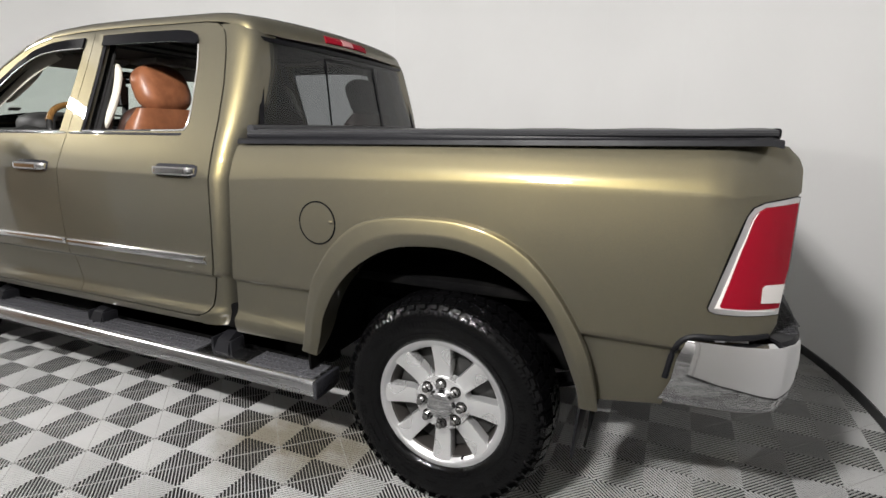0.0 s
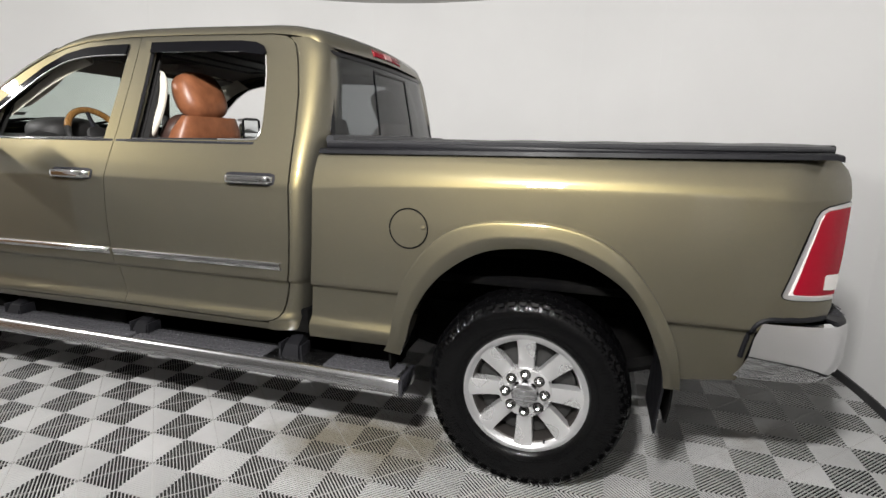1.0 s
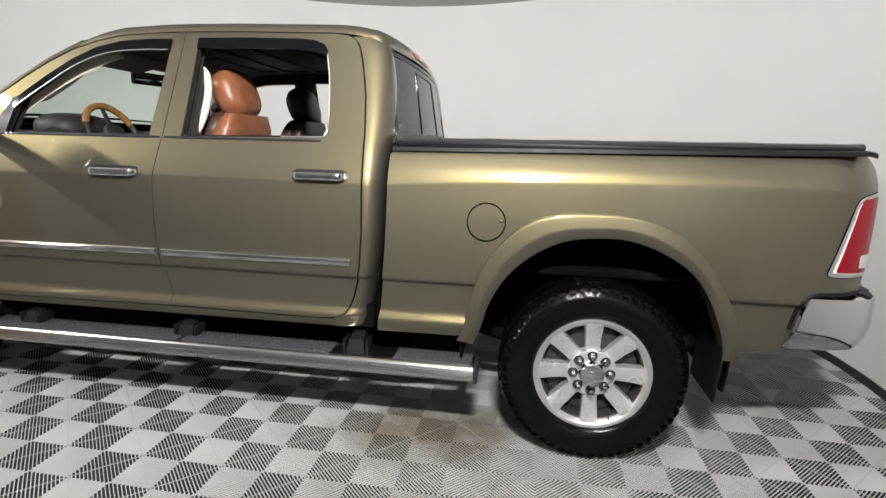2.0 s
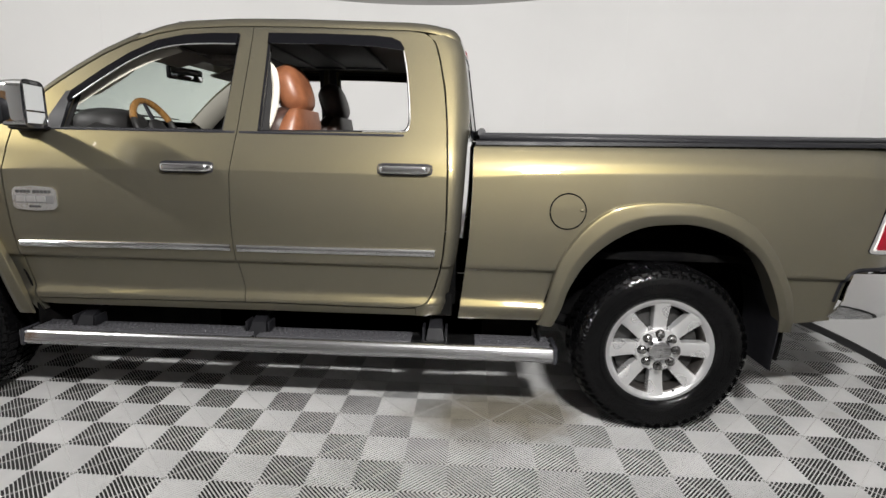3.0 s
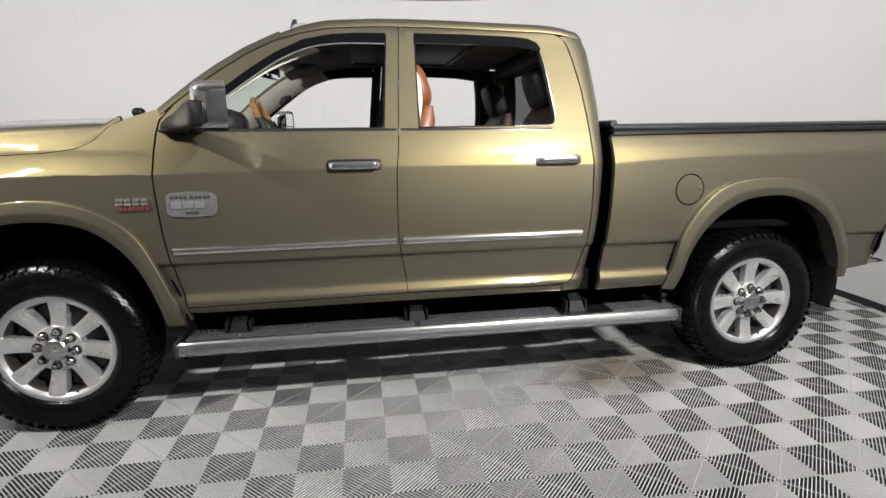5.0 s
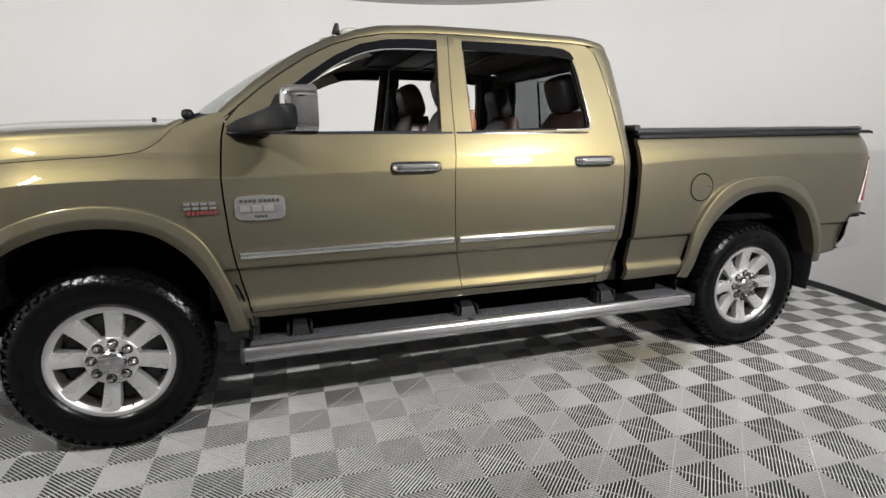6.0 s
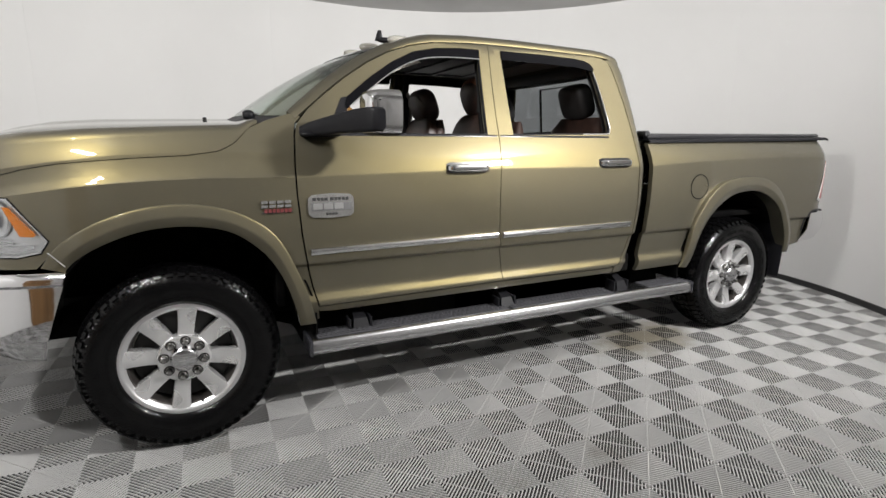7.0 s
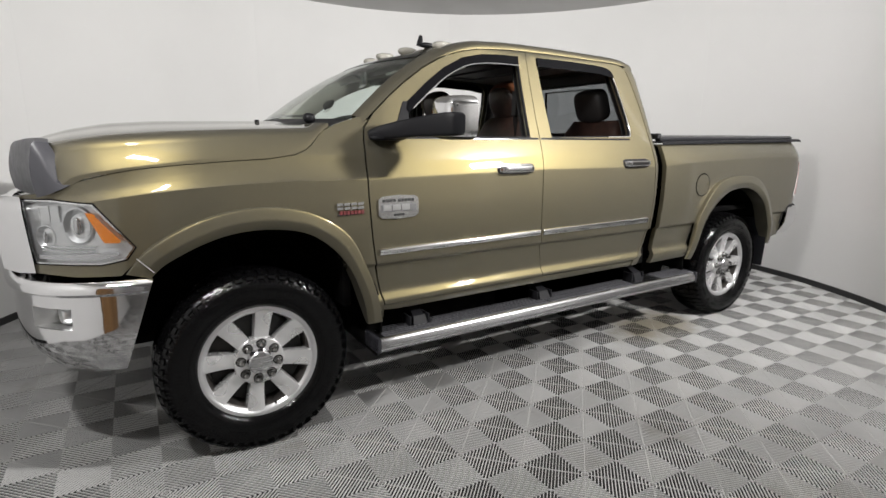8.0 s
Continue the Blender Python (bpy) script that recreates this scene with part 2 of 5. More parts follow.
def block(x0, x1, y0, y1, z0, z1, bevel=0.0, segments=2, bm=None, turn=None):
    """A box with rounded edges."""
    own = bmesh.new()
    bmesh.ops.create_cube(own, size=1)
    for v in own.verts:
        v.co = Vector(((x0 + x1) / 2 + v.co.x * (x1 - x0), (y0 + y1) / 2 + v.co.y * (y1 - y0), (z0 + z1) / 2 + v.co.z * (z1 - z0)))
    if bevel:
        bmesh.ops.bevel(own, geom=list(own.edges), offset=bevel, segments=segments, affect="EDGES", profile=0.5)
    if turn is not None:
        own.transform(turn)
    if bm is None:
        return own
    me = bpy.data.meshes.new("joined")
    own.to_mesh(me)
    own.free()
    bm.from_mesh(me)
    bpy.data.meshes.remove(me)
    return bm


def revolve(profile, n=64, axis="y", bm=None):
    """Turns (radius, along) points round an axis."""
    rows = []
    for k in range(n + 1):
        a = k * math.tau / n
        c, s = math.cos(a), math.sin(a)
        rows.append([(r * c, h, r * s) if axis == "y" else (r * c, r * s, h) for r, h in profile])
    bm = loft(rows, bm=bm)
    bmesh.ops.remove_doubles(bm, verts=bm.verts, dist=1e-5)
    return bm


def blob(rx, ry, rz, centre, power=2.6, n=20, m=14, bm=None):
    """A soft rounded box (superellipsoid)."""
    def sp(v):
        return math.copysign(abs(v) ** (2 / power), v)
    rows = []
    for i in range(m + 1):
        b = -math.pi / 2 + math.pi * i / m
        rows.append([(centre[0] + rx * sp(math.cos(b)) * sp(math.cos(a)), centre[1] + ry * sp(math.cos(b)) * sp(math.sin(a)), centre[2] + rz * sp(math.sin(b)))
                     for a in (math.tau * k / n for k in range(n))])
    bm = loft(rows, True, bm=bm)
    bmesh.ops.remove_doubles(bm, verts=bm.verts, dist=1e-5)
    return bm


def resample(points, n):
    """n points at even steps along a polyline."""
    p = np.array(points, float)
    s = np.r_[0, np.cumsum(np.hypot(*np.diff(p, axis=0).T))]
    return [tuple(np.interp(v, s, p[:, k]) for k in range(2)) for v in np.linspace(0, s[-1], n)]


def smooth_line(points, n):
    """A smooth curve (Catmull-Rom) through plan points, at n even steps."""
    p = [np.array(q, float) for q in points]
    p = [2 * p[0] - p[1]] + p + [2 * p[-1] - p[-2]]
    out = []
    for i in range(1, len(p) - 2):
        for t in np.linspace(0, 1, 9)[:-1]:
            a, b, c, d = p[i - 1:i + 3]
            out.append(0.5 * (2 * b + (c - a) * t + (2 * a - 5 * b + 4 * c - d) * t ** 2 + (3 * b - a - 3 * c + d) * t ** 3))
    out.append(p[-2])
    return resample(out, n)


# ---------------------------------------------------------------- the truck's flanks
# half width of the body at each height, softly rounded
SIDE_Z = (0.30, .50, .575, .60, .628, .642, .658, .672, .70, .76, .819, .829, .90, 1.0, 1.1, 1.2, 1.255, 1.27, 1.30, 1.35, 1.40, 1.42, 1.45, 1.48, 1.60, 1.75, 1.90, 1.96, 1.985, 2.0)
SIDE_W = (.90, .935, .972, .983, .988, .984, .970, .9655, .966, .971, .977, .998, 1.0, 1.003, 1.003, .999, .9965, .992, .9825, .966, .948, .9405, .929, .917, .868, .808, .752, .732, .71, .66)
HEIGHTS = np.linspace(0.3, 2.0, 851)
KERNEL = np.exp(-0.5 * (np.arange(-12, 13) / 1.8) ** 2)
WIDTHS = np.convolve(np.pad(np.interp(HEIGHTS, SIDE_Z, SIDE_W), 12, mode="edge"), KERNEL / KERNEL.sum(), "valid")


LINE_X = (-4.62, -4.45, -4.36, -4.22, -4.13, -4.0, -3.84, -3.63, -3.25, -2.9, -2.5, -2.1, -1.5, -1.05, -.95, -.75, -.45, .05, .44, .77, 1.1)
LINE_Z = (1.165, 1.189, 1.203, 1.224, 1.236, 1.248, 1.256, 1.261, 1.257, 1.262, 1.269, 1.275, 1.272, 1.268, 1.270, 1.284, 1.297, 1.313, 1.317, 1.314, 1.304)


def drop(x):
    """How far the shoulder crease lies above or below its height at the doors."""
    return float(np.interp(x, LINE_X, LINE_Z)) - 1.255


def flank(x, z):
    w = float(np.interp(level(x, z), HEIGHTS, WIDTHS))
    if x < -3.05:
        # front wing: a sharp shoulder crease, a hollow slope over it, narrower towards the lamps
        line = 1.255 + drop(x)
        d = z - line
        if d <= 0:
            f = float(np.interp(z if z < 1.05 else 1.05 + (z - 1.05) * 0.15 / (line - 1.05), HEIGHTS, WIDTHS))
        elif d < 0.11:
            f = 0.996 - 0.60 * d + 1.727 * d * d
        else:
            f = 0.9509 - 0.5 * (d - 0.11)
        k = min(1, (-3.05 - x) / 0.40)
        k = k * k * (3 - 2 * k)
        w += (f - w) * k
    if x > -0.98:
        # the bed rolls in more towards its rail
        w -= float(np.interp(z, (1.30, 1.35, 1.40, 1.44), (0, 0.003, 0.011, 0.022)))
    if x > 0.45 and z < 0.72:
        w += (float(np.interp(z, (.30, .50, .575, .72), (.90, .935, .955, .968))) - w) * min(1, (x - .45) / .1)
    if x > 0.88:
        w -= 2.77 * (x - 0.88) ** 2
    if x < -3.95:
        taper = 0.7 * (x + 3.95) ** 2 if x > -4.2 else 0.0438 + 0.35 * (-4.2 - x)
        if x < -4.3:
            taper += 1.2 * (x + 4.3) ** 2
        w -= taper * float(np.interp(z - 1.255 - drop(x), (0.03, 0.14), (1.0, 0.66)))
    return w


def level(x, z):
    """Height in which the shoulder crease runs level, and back."""
    return z - drop(x) * float(np.interp(z, (0.95, 1.12, 1.34, 1.48), (0, 1, 1, 0)))


def unlevel(x, h):
    if h < 0.95 or h > 1.48:
        return h
    zs = (0.95, 1.0, 1.05, 1.12, 1.2, 1.34, 1.38, 1.42, 1.48)
    return float(np.interp(h, [level(x, z) for z in zs], zs))


CREASES = (0.56, .575, .59, .60, .61, .625, .64, .66, .68, .70, .73, .76, .80, .814, .819, .824, .829, .834, .85, .90, .96, 1.02, 1.1, 1.16, 1.18, 1.2, 1.215, 1.23, 1.245, 1.2525, 1.2565, 1.262, 1.275, 1.29, 1.31, 1.335, 1.37, 1.41, 1.45, 1.48, 1.53, 1.6, 1.67, 1.75, 1.82, 1.9, 1.96)


def panel(outline, holes=(), off=0.0, depth=0.02, step=0.06, bevel=0.0035, surface=flank):
    """A pressed panel on the flank: an outline in x and z, with openings, laid on the body's surface and given an edge."""
    loops = [[Vector((x, z, 0)) for x, z in loop] for loop in (outline, *holes)]
    flat = [p for loop in loops for p in loop]
    bm = bmesh.new()
    vs = [bm.verts.new((p.x, 0, p.y)) for p in flat]
    for tri in tessellate_polygon(loops):
        if len(set(tri)) == 3:
            try:
                bm.faces.new([vs[i] for i in tri])
            except ValueError:
                pass
    xs = [p.x for p in flat]
    zs = [p.y for p in flat]
    for x in np.arange(math.ceil(min(xs) / step) * step, max(xs), step):
        bmesh.ops.bisect_plane(bm, geom=bm.verts[:] + bm.edges[:] + bm.faces[:], plane_co=(x, 0, 0), plane_no=(1, 0, 0), dist=1e-4)
    for v in bm.verts:
        v.co.z = level(v.co.x, v.co.z)
    for z in CREASES:
        if min(zs) - 0.1 < z < max(zs) + 0.1:
            bmesh.ops.bisect_plane(bm, geom=bm.verts[:] + bm.edges[:] + bm.faces[:], plane_co=(0, 0, z), plane_no=(0, 0, 1), dist=1e-4)
    for v in bm.verts:
        v.co.z = unlevel(v.co.x, v.co.z)
        v.co.y = -(surface(v.co.x, v.co.z) + off)
    bmesh.ops.dissolve_degenerate(bm, dist=2e-4, edges=bm.edges)
    rim = [e for e in bm.edges if e.is_boundary]
    # rolled edge: first a small step back, then the full flange
    for back in (bevel, depth):
        made = bmesh.ops.extrude_edge_only(bm, edges=rim)["geom"]
        for v in made:
            if isinstance(v, bmesh.types.BMVert):
                v.co.y += back
        rim = [e for e in made if isinstance(e, bmesh.types.BMEdge) and e.is_boundary]
    return bm


def shrink(points, by):
    """A closed outline drawn in by a distance."""
    p = [Vector((x, z)) for x, z in points]
    area = sum(a.x * b.y - b.x * a.y for a, b in zip(p, p[1:] + p[:1]))
    out = []
    for i, q in enumerate(p):
        a, b = (q - p[i - 1]), (p[(i + 1) % len(p)] - q)
        if a.length < 1e-6 or b.length < 1e-6:
            out.append((q.x, q.y))
            continue
        n = a.normalized() + b.normalized()
        n = Vector((-n.y, n.x)).normalized() * math.copysign(1, area)
        out.append((q.x + n.x * by, q.y + n.y * by))
    return out


# ---------------------------------------------------------------- the booth
CENTRE = (-1.6, 0.3)


def wall_radius(deg):
    k, m = min(max((deg - 125) / 40, 0), 1), min(max((deg - 175) / 40, 0), 1)
    return 3.5 + 0.4 * k * k * (3 - 2 * k) + 1.0 * m * m


def wall_line(a0, a1, n, inset=0.0):
    out = []
    for k in range(n + 1):
        a = a0 + (a1 - a0) * k / n
        r = wall_radius(a) - inset
        out.append((CENTRE[0] + r * math.cos(radians(a)), CENTRE[1] + r * math.sin(radians(a))))
    return out


def curved_wall(name, a0, a1, n, inner, outer, z0, z1, material, label):
    a, b = wall_line(a0, a1, n, inner), wall_line(a0, a1, n, outer)
    rows = [[(p[0], p[1], z0), (p[0], p[1], z1), (q[0], q[1], z1), (q[0], q[1], z0)] for p, q in zip(a, b)]
    ob = finish(name, loft(rows, closed=True, caps=True), material, angle=30)
    return tagged(ob, label, "wall", kind="structure")


# five broad sheets meet in hairline joints
JOINTS = (-42, 5, 47, 63, 108, 150, 182, 215)
for a0, a1 in zip(JOINTS, JOINTS[1:]):
    curved_wall("wall_booth", a0 + 0.005, a1 - 0.005, 24, 0.0, -0.06, -0.02, CEILING, WALL, "smooth white curved booth wall of tall sheets")
base = curved_wall("baseboard", -42, 188, 116, 0.012, 0.0, -0.01, 0.055, BASEB, "thin black trim along the foot of the booth wall")
base["category"] = "baseboard"


def slab(name, x0, x1, y0, y1, z0, z1, material, label, category):
    return tagged(finish(name, block(x0, x1, y0, y1, z0, z1), material), label, category, kind="structure")


slab("ceiling", -9, 6, -9, 5.2, CEILING, CEILING + 0.1, CEIL, "matt off-white flat ceiling over the booth", "ceiling")
# walls added out of view; their grey and white are set for reflections
slab("wall_behind_west", -9, 1.66, -7.2, -7.1, -0.05, CEILING, SHOP, "plain grey wall added out of view behind the open side", "wall")
slab("wall_behind_east", 1.66, 6, -7.2, -7.1, -0.05, CEILING, WALL, "plain white wall added out of view behind the open side, for reflections", "wall")
slab("wall_far_side", 6, 6.1, -9, -2.1, -0.05, CEILING, SHOP, "plain grey workshop wall", "wall")
slab("wall_near_side", -9.1, -9, -9, 0, -0.05, CEILING, SHOP, "plain grey workshop wall", "wall")
slab("wall_return_rear", 1.03, 6, -2.1, -2.0, -0.05, CEILING, SHOP, "plain grey return wall", "wall")
slab("wall_return_front", -5.72, -5.62, -7.1, -2.5, -0.05, CEILING, WALL, "plain white return wall", "wall")
slab("floor", -9, 6, -9, 5.2, -0.06, -0.0195, SUBFLOOR, "dark slab beneath ribbed grey plastic tiles", "floor")


# brown board with a handle, out of view, added for the bumper to reflect
board = slab("reflection_board", -5.615, -5.57, -3.55, -2.52, 0.0, 2.05, BOARD, "plain brown board added out of view for reflections in the bumper", "door")
part("door_handle", tube([(-5.57, -3.42, 1.02), (-5.53, -3.42, 1.02), (-5.53, -3.30, 1.02)], .011, 8), SILVER, board)


def unseen_housing(eye, sx, sy, aim):
    """The housing added behind an unseen lamp: a tray with a rim behind the light, on a stem from the ceiling."""
    thing = new("unseen_housing")
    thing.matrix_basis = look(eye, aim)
    tagged(thing, "flat black housing added behind an unseen lamp, hung from the ceiling", "flood light", "flood lights")
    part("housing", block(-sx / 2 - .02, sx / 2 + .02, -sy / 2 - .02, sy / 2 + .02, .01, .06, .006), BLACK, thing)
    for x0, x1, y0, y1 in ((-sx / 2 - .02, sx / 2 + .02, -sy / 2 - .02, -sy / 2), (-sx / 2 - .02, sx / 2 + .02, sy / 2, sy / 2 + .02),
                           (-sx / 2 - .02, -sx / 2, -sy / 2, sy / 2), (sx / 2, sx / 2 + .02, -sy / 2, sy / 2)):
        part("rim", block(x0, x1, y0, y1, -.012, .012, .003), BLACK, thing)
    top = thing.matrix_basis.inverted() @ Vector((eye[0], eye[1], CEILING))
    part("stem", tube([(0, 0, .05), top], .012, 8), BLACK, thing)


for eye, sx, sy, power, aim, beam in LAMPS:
    unseen_housing(eye, sx, sy, aim)


# ---------------------------------------------------------------- the pickup truck
truck = new("pickup_truck")
tagged(truck, "olive gold crew cab pickup truck with chrome trim, windows down", "pickup truck")

DOOR_FRONT = [(-3.225, 1.50), (-3.238, 1.44), (-3.247, 1.34), (-3.252, 1.25), (-3.25, 1.17), (-3.237, .98), (-3.223, .87), (-3.20, .74), (-3.168, .605)]
DOOR_MIDDLE = [(-2.088, .618), (-2.095, .705), (-2.115, .807), (-2.13, .92), (-2.133, 1.06), (-2.13, 1.25), (-2.118, 1.354), (-2.11, 1.45), (-2.103, 1.6), (-2.093, 1.765), (-2.08, 1.974)]
DRIP = [(-2.206, 1.972), (-2.428, 1.957), (-2.566, 1.93), (-2.70, 1.886), (-2.83, 1.82), (-2.96, 1.735), (-3.06, 1.66), (-3.165, 1.572)]
DOOR_REAR = [(-1.299, 1.963), (-1.225, 1.953), (-1.185, 1.93), (-1.165, 1.895), (-1.142, 1.813), (-1.114, 1.673), (-1.098, 1.508), (-1.088, 1.294), (-1.088, 1.05), (-1.101, .88), (-1.116, .80), (-1.136, .725), (-1.158, .67), (-1.178, .643), (-1.205, .627), (-1.235, .619), (-1.304, .612)]
WINDOW_FRONT = [(-3.0, 1.452), (-2.963, 1.635), (-2.825, 1.738), (-2.696, 1.825), (-2.563, 1.89), (-2.426, 1.92), (-2.286, 1.93), (-2.145, 1.932), (-2.18, 1.457)]
WINDOW_REAR = [(-2.003, 1.936), (-1.723, 1.936), (-1.469, 1.93), (-1.384, 1.92), (-1.345, 1.905), (-1.322, 1.875), (-1.297, 1.753), (-1.275, 1.559), (-1.276, 1.50), (-1.288, 1.477), (-1.312, 1.468), (-2.011, 1.458)]

front_outline = DOOR_FRONT + DOOR_MIDDLE + DRIP
rear_outline = DOOR_MIDDLE[::-1] + [(-2.0, .618)] + DOOR_REAR[::-1] + [(-1.583, 1.969), (-1.85, 1.975)]
door_parts = []
for name, outline, window in (("front_door", front_outline, WINDOW_FRONT), ("rear_door", rear_outline, WINDOW_REAR)):
    skin = panel(shrink(outline, 0.0022), [window], depth=0.035)
    door_parts.append(both(name, skin, PAINT, truck))
    trim = panel(shrink(outline, 0.03), [shrink(window, -0.012)], off=-0.075, depth=0.01, bevel=0.0, step=0.2)
    for side, bm in zip(door_parts[-1], (trim, mirrored(trim))):
        part("inner_trim", bm, TRIMDARK, side, "dark inner door lining")
    # black seal and bright edge round the opening
    for side, sign in zip(door_parts[-1], (1, -1)):
        loop = [(x, -sign * (flank(x, z) - 0.012), z) for x, z in resample(window + window[:1], 90)[:-1]]
        part("window_seal", tube(loop, 0.009, 6, closed=True), BLACK, side)


# cab frame: sill, rear quarter, pillars and roof
ROCKER = [(-3.175, .60), (-3.165, .575), (-3.10, .568), (-1.232, .572), (-1.232, .609), (-1.304, .606), (-2.088, .612)]
both("rocker_panel", panel(ROCKER, off=-0.006, depth=0.02), PAINT, truck)


def line_at(points, z):
    pts = sorted((b, a) for a, b in points)
    return float(np.interp(z, [p[0] for p in pts], [p[1] for p in pts]))


BACK = [(-1.088, .54), (-1.062, .70), (-1.045, .80), (-1.02, .95), (-1.008, 1.16), (-0.995, 1.43), (-0.985, 1.476), (-0.988, 1.60), (-1.004, 1.75), (-1.025, 1.888), (-1.06, 1.95)]
QUARTER = sorted([(x, z) for x, z in DOOR_REAR if z > .615] + [(-1.235, .60), (-1.235, .55)], key=lambda p: p[1])
rows = []
for z in [.572, .60, .617, .622, .627, .634, .643, .656, .67, .685, .70, .725, .76, .80, .815, .825, .835, .85, .90, 1.0, 1.1, 1.2, 1.25, 1.275, 1.3, 1.335, 1.37, 1.41, 1.45, 1.48, 1.53, 1.6, 1.67, 1.75, 1.82, 1.87, 1.91, 1.945]:
    x0, x1, w = line_at(QUARTER, z) + 0.004, line_at(BACK, z), flank(-1.2, z)
    inset = float(np.interp(z, (1.38, 1.476, 1.888), (0.10, 0.13, 0.072)))
    row = [(x0, -w + 0.03, z), (x0, -w + 0.004, z), (x0 + 0.003, -w, z)]
    for a in np.linspace(0, 90, 13)[1:]:
        row.append((x0 + (x1 - x0) * math.sin(radians(a)) ** 0.9, -w + inset * (1 - math.cos(radians(a))), z))
    row.append((x1 - 0.01, -w + inset + 0.12, z))
    rows.append(row)
both("rear_quarter", loft(rows), PAINT, truck)

# roof: crowned sheet from the windscreen header, rolled down over the rear window
ROOF_EDGE = [(-2.75, 1.862), (-2.70, 1.888), (-2.566, 1.932), (-2.428, 1.959), (-2.206, 1.974), (-2.08, 1.977), (-1.85, 1.977), (-1.583, 1.971), (-1.299, 1.965), (-1.2, 1.955), (-1.13, 1.940)]
ACROSS = ((1, -.004), (.997, .010), (.982, .026), (.955, .038), (.90, .048), (.75, .056), (.5, .063), (.25, .067), (0, .069))
rows = []
for x, z in resample(ROOF_EDGE, 36):
    z += 0.006
    w = flank(x, z) + 0.001 - 0.012 * max(0, (x + 1.2) / 0.07) ** 2
    f = min(max((x + 2.80) / 0.3, 0), 1) ** 0.7
    row = []
    for v, up in ACROSS:
        bow = -0.09 * (1 - v * v) * (1 - min(1, (x + 2.75) / 0.3)) + 0.03 * (1 - v * v) * max(0, (x + 1.3) / 0.17)
        row.append((x + bow, -w * v, z + up * (0.35 + 0.65 * f)))
    rows.append(row + [(x_, -y_, z_) for x_, y_, z_ in row[-2::-1]])
last = rows[-1]
for a in (15, 30, 45, 60, 75, 90):
    c, q = 1 - math.cos(radians(a)), math.sin(radians(a))
    rows.append([(x + 0.088 * q, y * (1 - 0.058 * c), z - (0.095 - 0.035 * abs(y / 0.74) ** 8) * c) for x, y, z in last])
part("roof", thicken(loft(rows), 0.02), PAINT, truck)
liner = [[(x - 0.0, y * 0.96, z - 0.06) for x, y, z in row[3:-3]] for row in rows[4:-8]]
part("headliner", thicken(loft(liner), 0.01), LINER, truck, "grey cloth headliner")

sunroof = part("sunroof_frame", block(-2.30, -1.62, -.46, .46, 1.948, 1.960, .004), TRIMDARK, truck, "black sunroof opening with its frame")
for x0, x1, y0, y1 in ((-2.33, -2.30, -.49, .49), (-1.62, -1.59, -.49, .49), (-2.30, -1.62, -.49, -.46), (-2.30, -1.62, .46, .49)):
    part("frame_edge", block(x0, x1, y0, y1, 1.938, 1.962, .005), TRIMDARK, sunroof)
for x in (-2.12, -1.90):
    part("cross_rail", block(x - .014, x + .014, -.46, .46, 1.936, 1.950, .004), TRIMDARK, sunroof)
part("rear_roof_lining", block(-1.18, -1.075, -.64, .64, 1.865, 1.945, .012), TRIMDARK, truck)

# windscreen pillars and glass
PILLAR = [(-2.66, 1.905)] + [p for p in DRIP if p[0] < -2.69] + [(-3.225, 1.52)]
pillar = resample(PILLAR, 24)
rows = []
for x, z in pillar:
    w = flank(x, z)
    rows.append([(x + .01, -w + .05, z - .02), (x, -w + .006, z + .002), (x - .002, -w - .001, z + .006), (x - .012, -w + .012, z + .022), (x - .022, -w + .035, z + .034), (x - .03, -w + .075, z + .040), (x - .02, -w + .09, z + .02)])
both("windscreen_pillar", loft(rows), PAINT, truck)
rows = []
for n, (x, z) in enumerate(pillar):
    w = flank(x, z) - 0.062
    bow = 0.1 + 0.1 * n / 23
    rows.append([(x - .028 - bow * (1 - v * v), -w * v, z + .026 + 0.012 * (1 - v * v)) for v in np.linspace(1, -1, 21)])
rows = rows[1:]
glass_sheet = part("windscreen", thicken(loft(rows), 0.005), WINDSCREEN, truck, "green tinted curved windscreen")
glass_sheet.visible_shadow = False
header = [[(r[j][0] - 0.002, r[j][1], r[j][2] + 0.003) for j in range(1, 20)] for r in rows[:3]]
part("sun_band", thicken(loft(header), 0.002), SMOKE, truck, "dark band along the top of the windscreen")

for r0, j0 in ((2, 2), (19, 3)):
    cell = [[(rows[r][j][0] + .012, rows[r][j][1] + d, rows[r][j][2] - .006) for j, d in ((j0, 0), (j0, .07))] for r in (r0, r0 + 1)]
    part("sticker", thicken(loft(cell), .0008), WHITELENS, glass_sheet, "small white sticker")
# cowl below the windscreen
base_row = rows[-1]
cowl = [[(x - 0.00, y * 1.0, z - 0.004) for x, y, z in base_row], [(x - 0.05, y * 1.01, z - 0.02) for x, y, z in base_row], [(x - 0.14, y * 1.03, z - 0.05) for x, y, z in base_row], [(x - 0.22, y * 1.05, z - 0.12) for x, y, z in base_row]]
part("cowl", thicken(loft(cowl), 0.01), BLACK, truck, "black plastic cowl")

# rear window with its slider, header and high brake lamp
def rear_glass(v, z, out=0.0):
    k = (z - 1.476) / (1.888 - 1.476)
    w = 0.787 + (0.684 - 0.787) * k
    return (-0.982 - 0.059 * k + 0.035 * (1 - v * v) + out, -w * v, z)


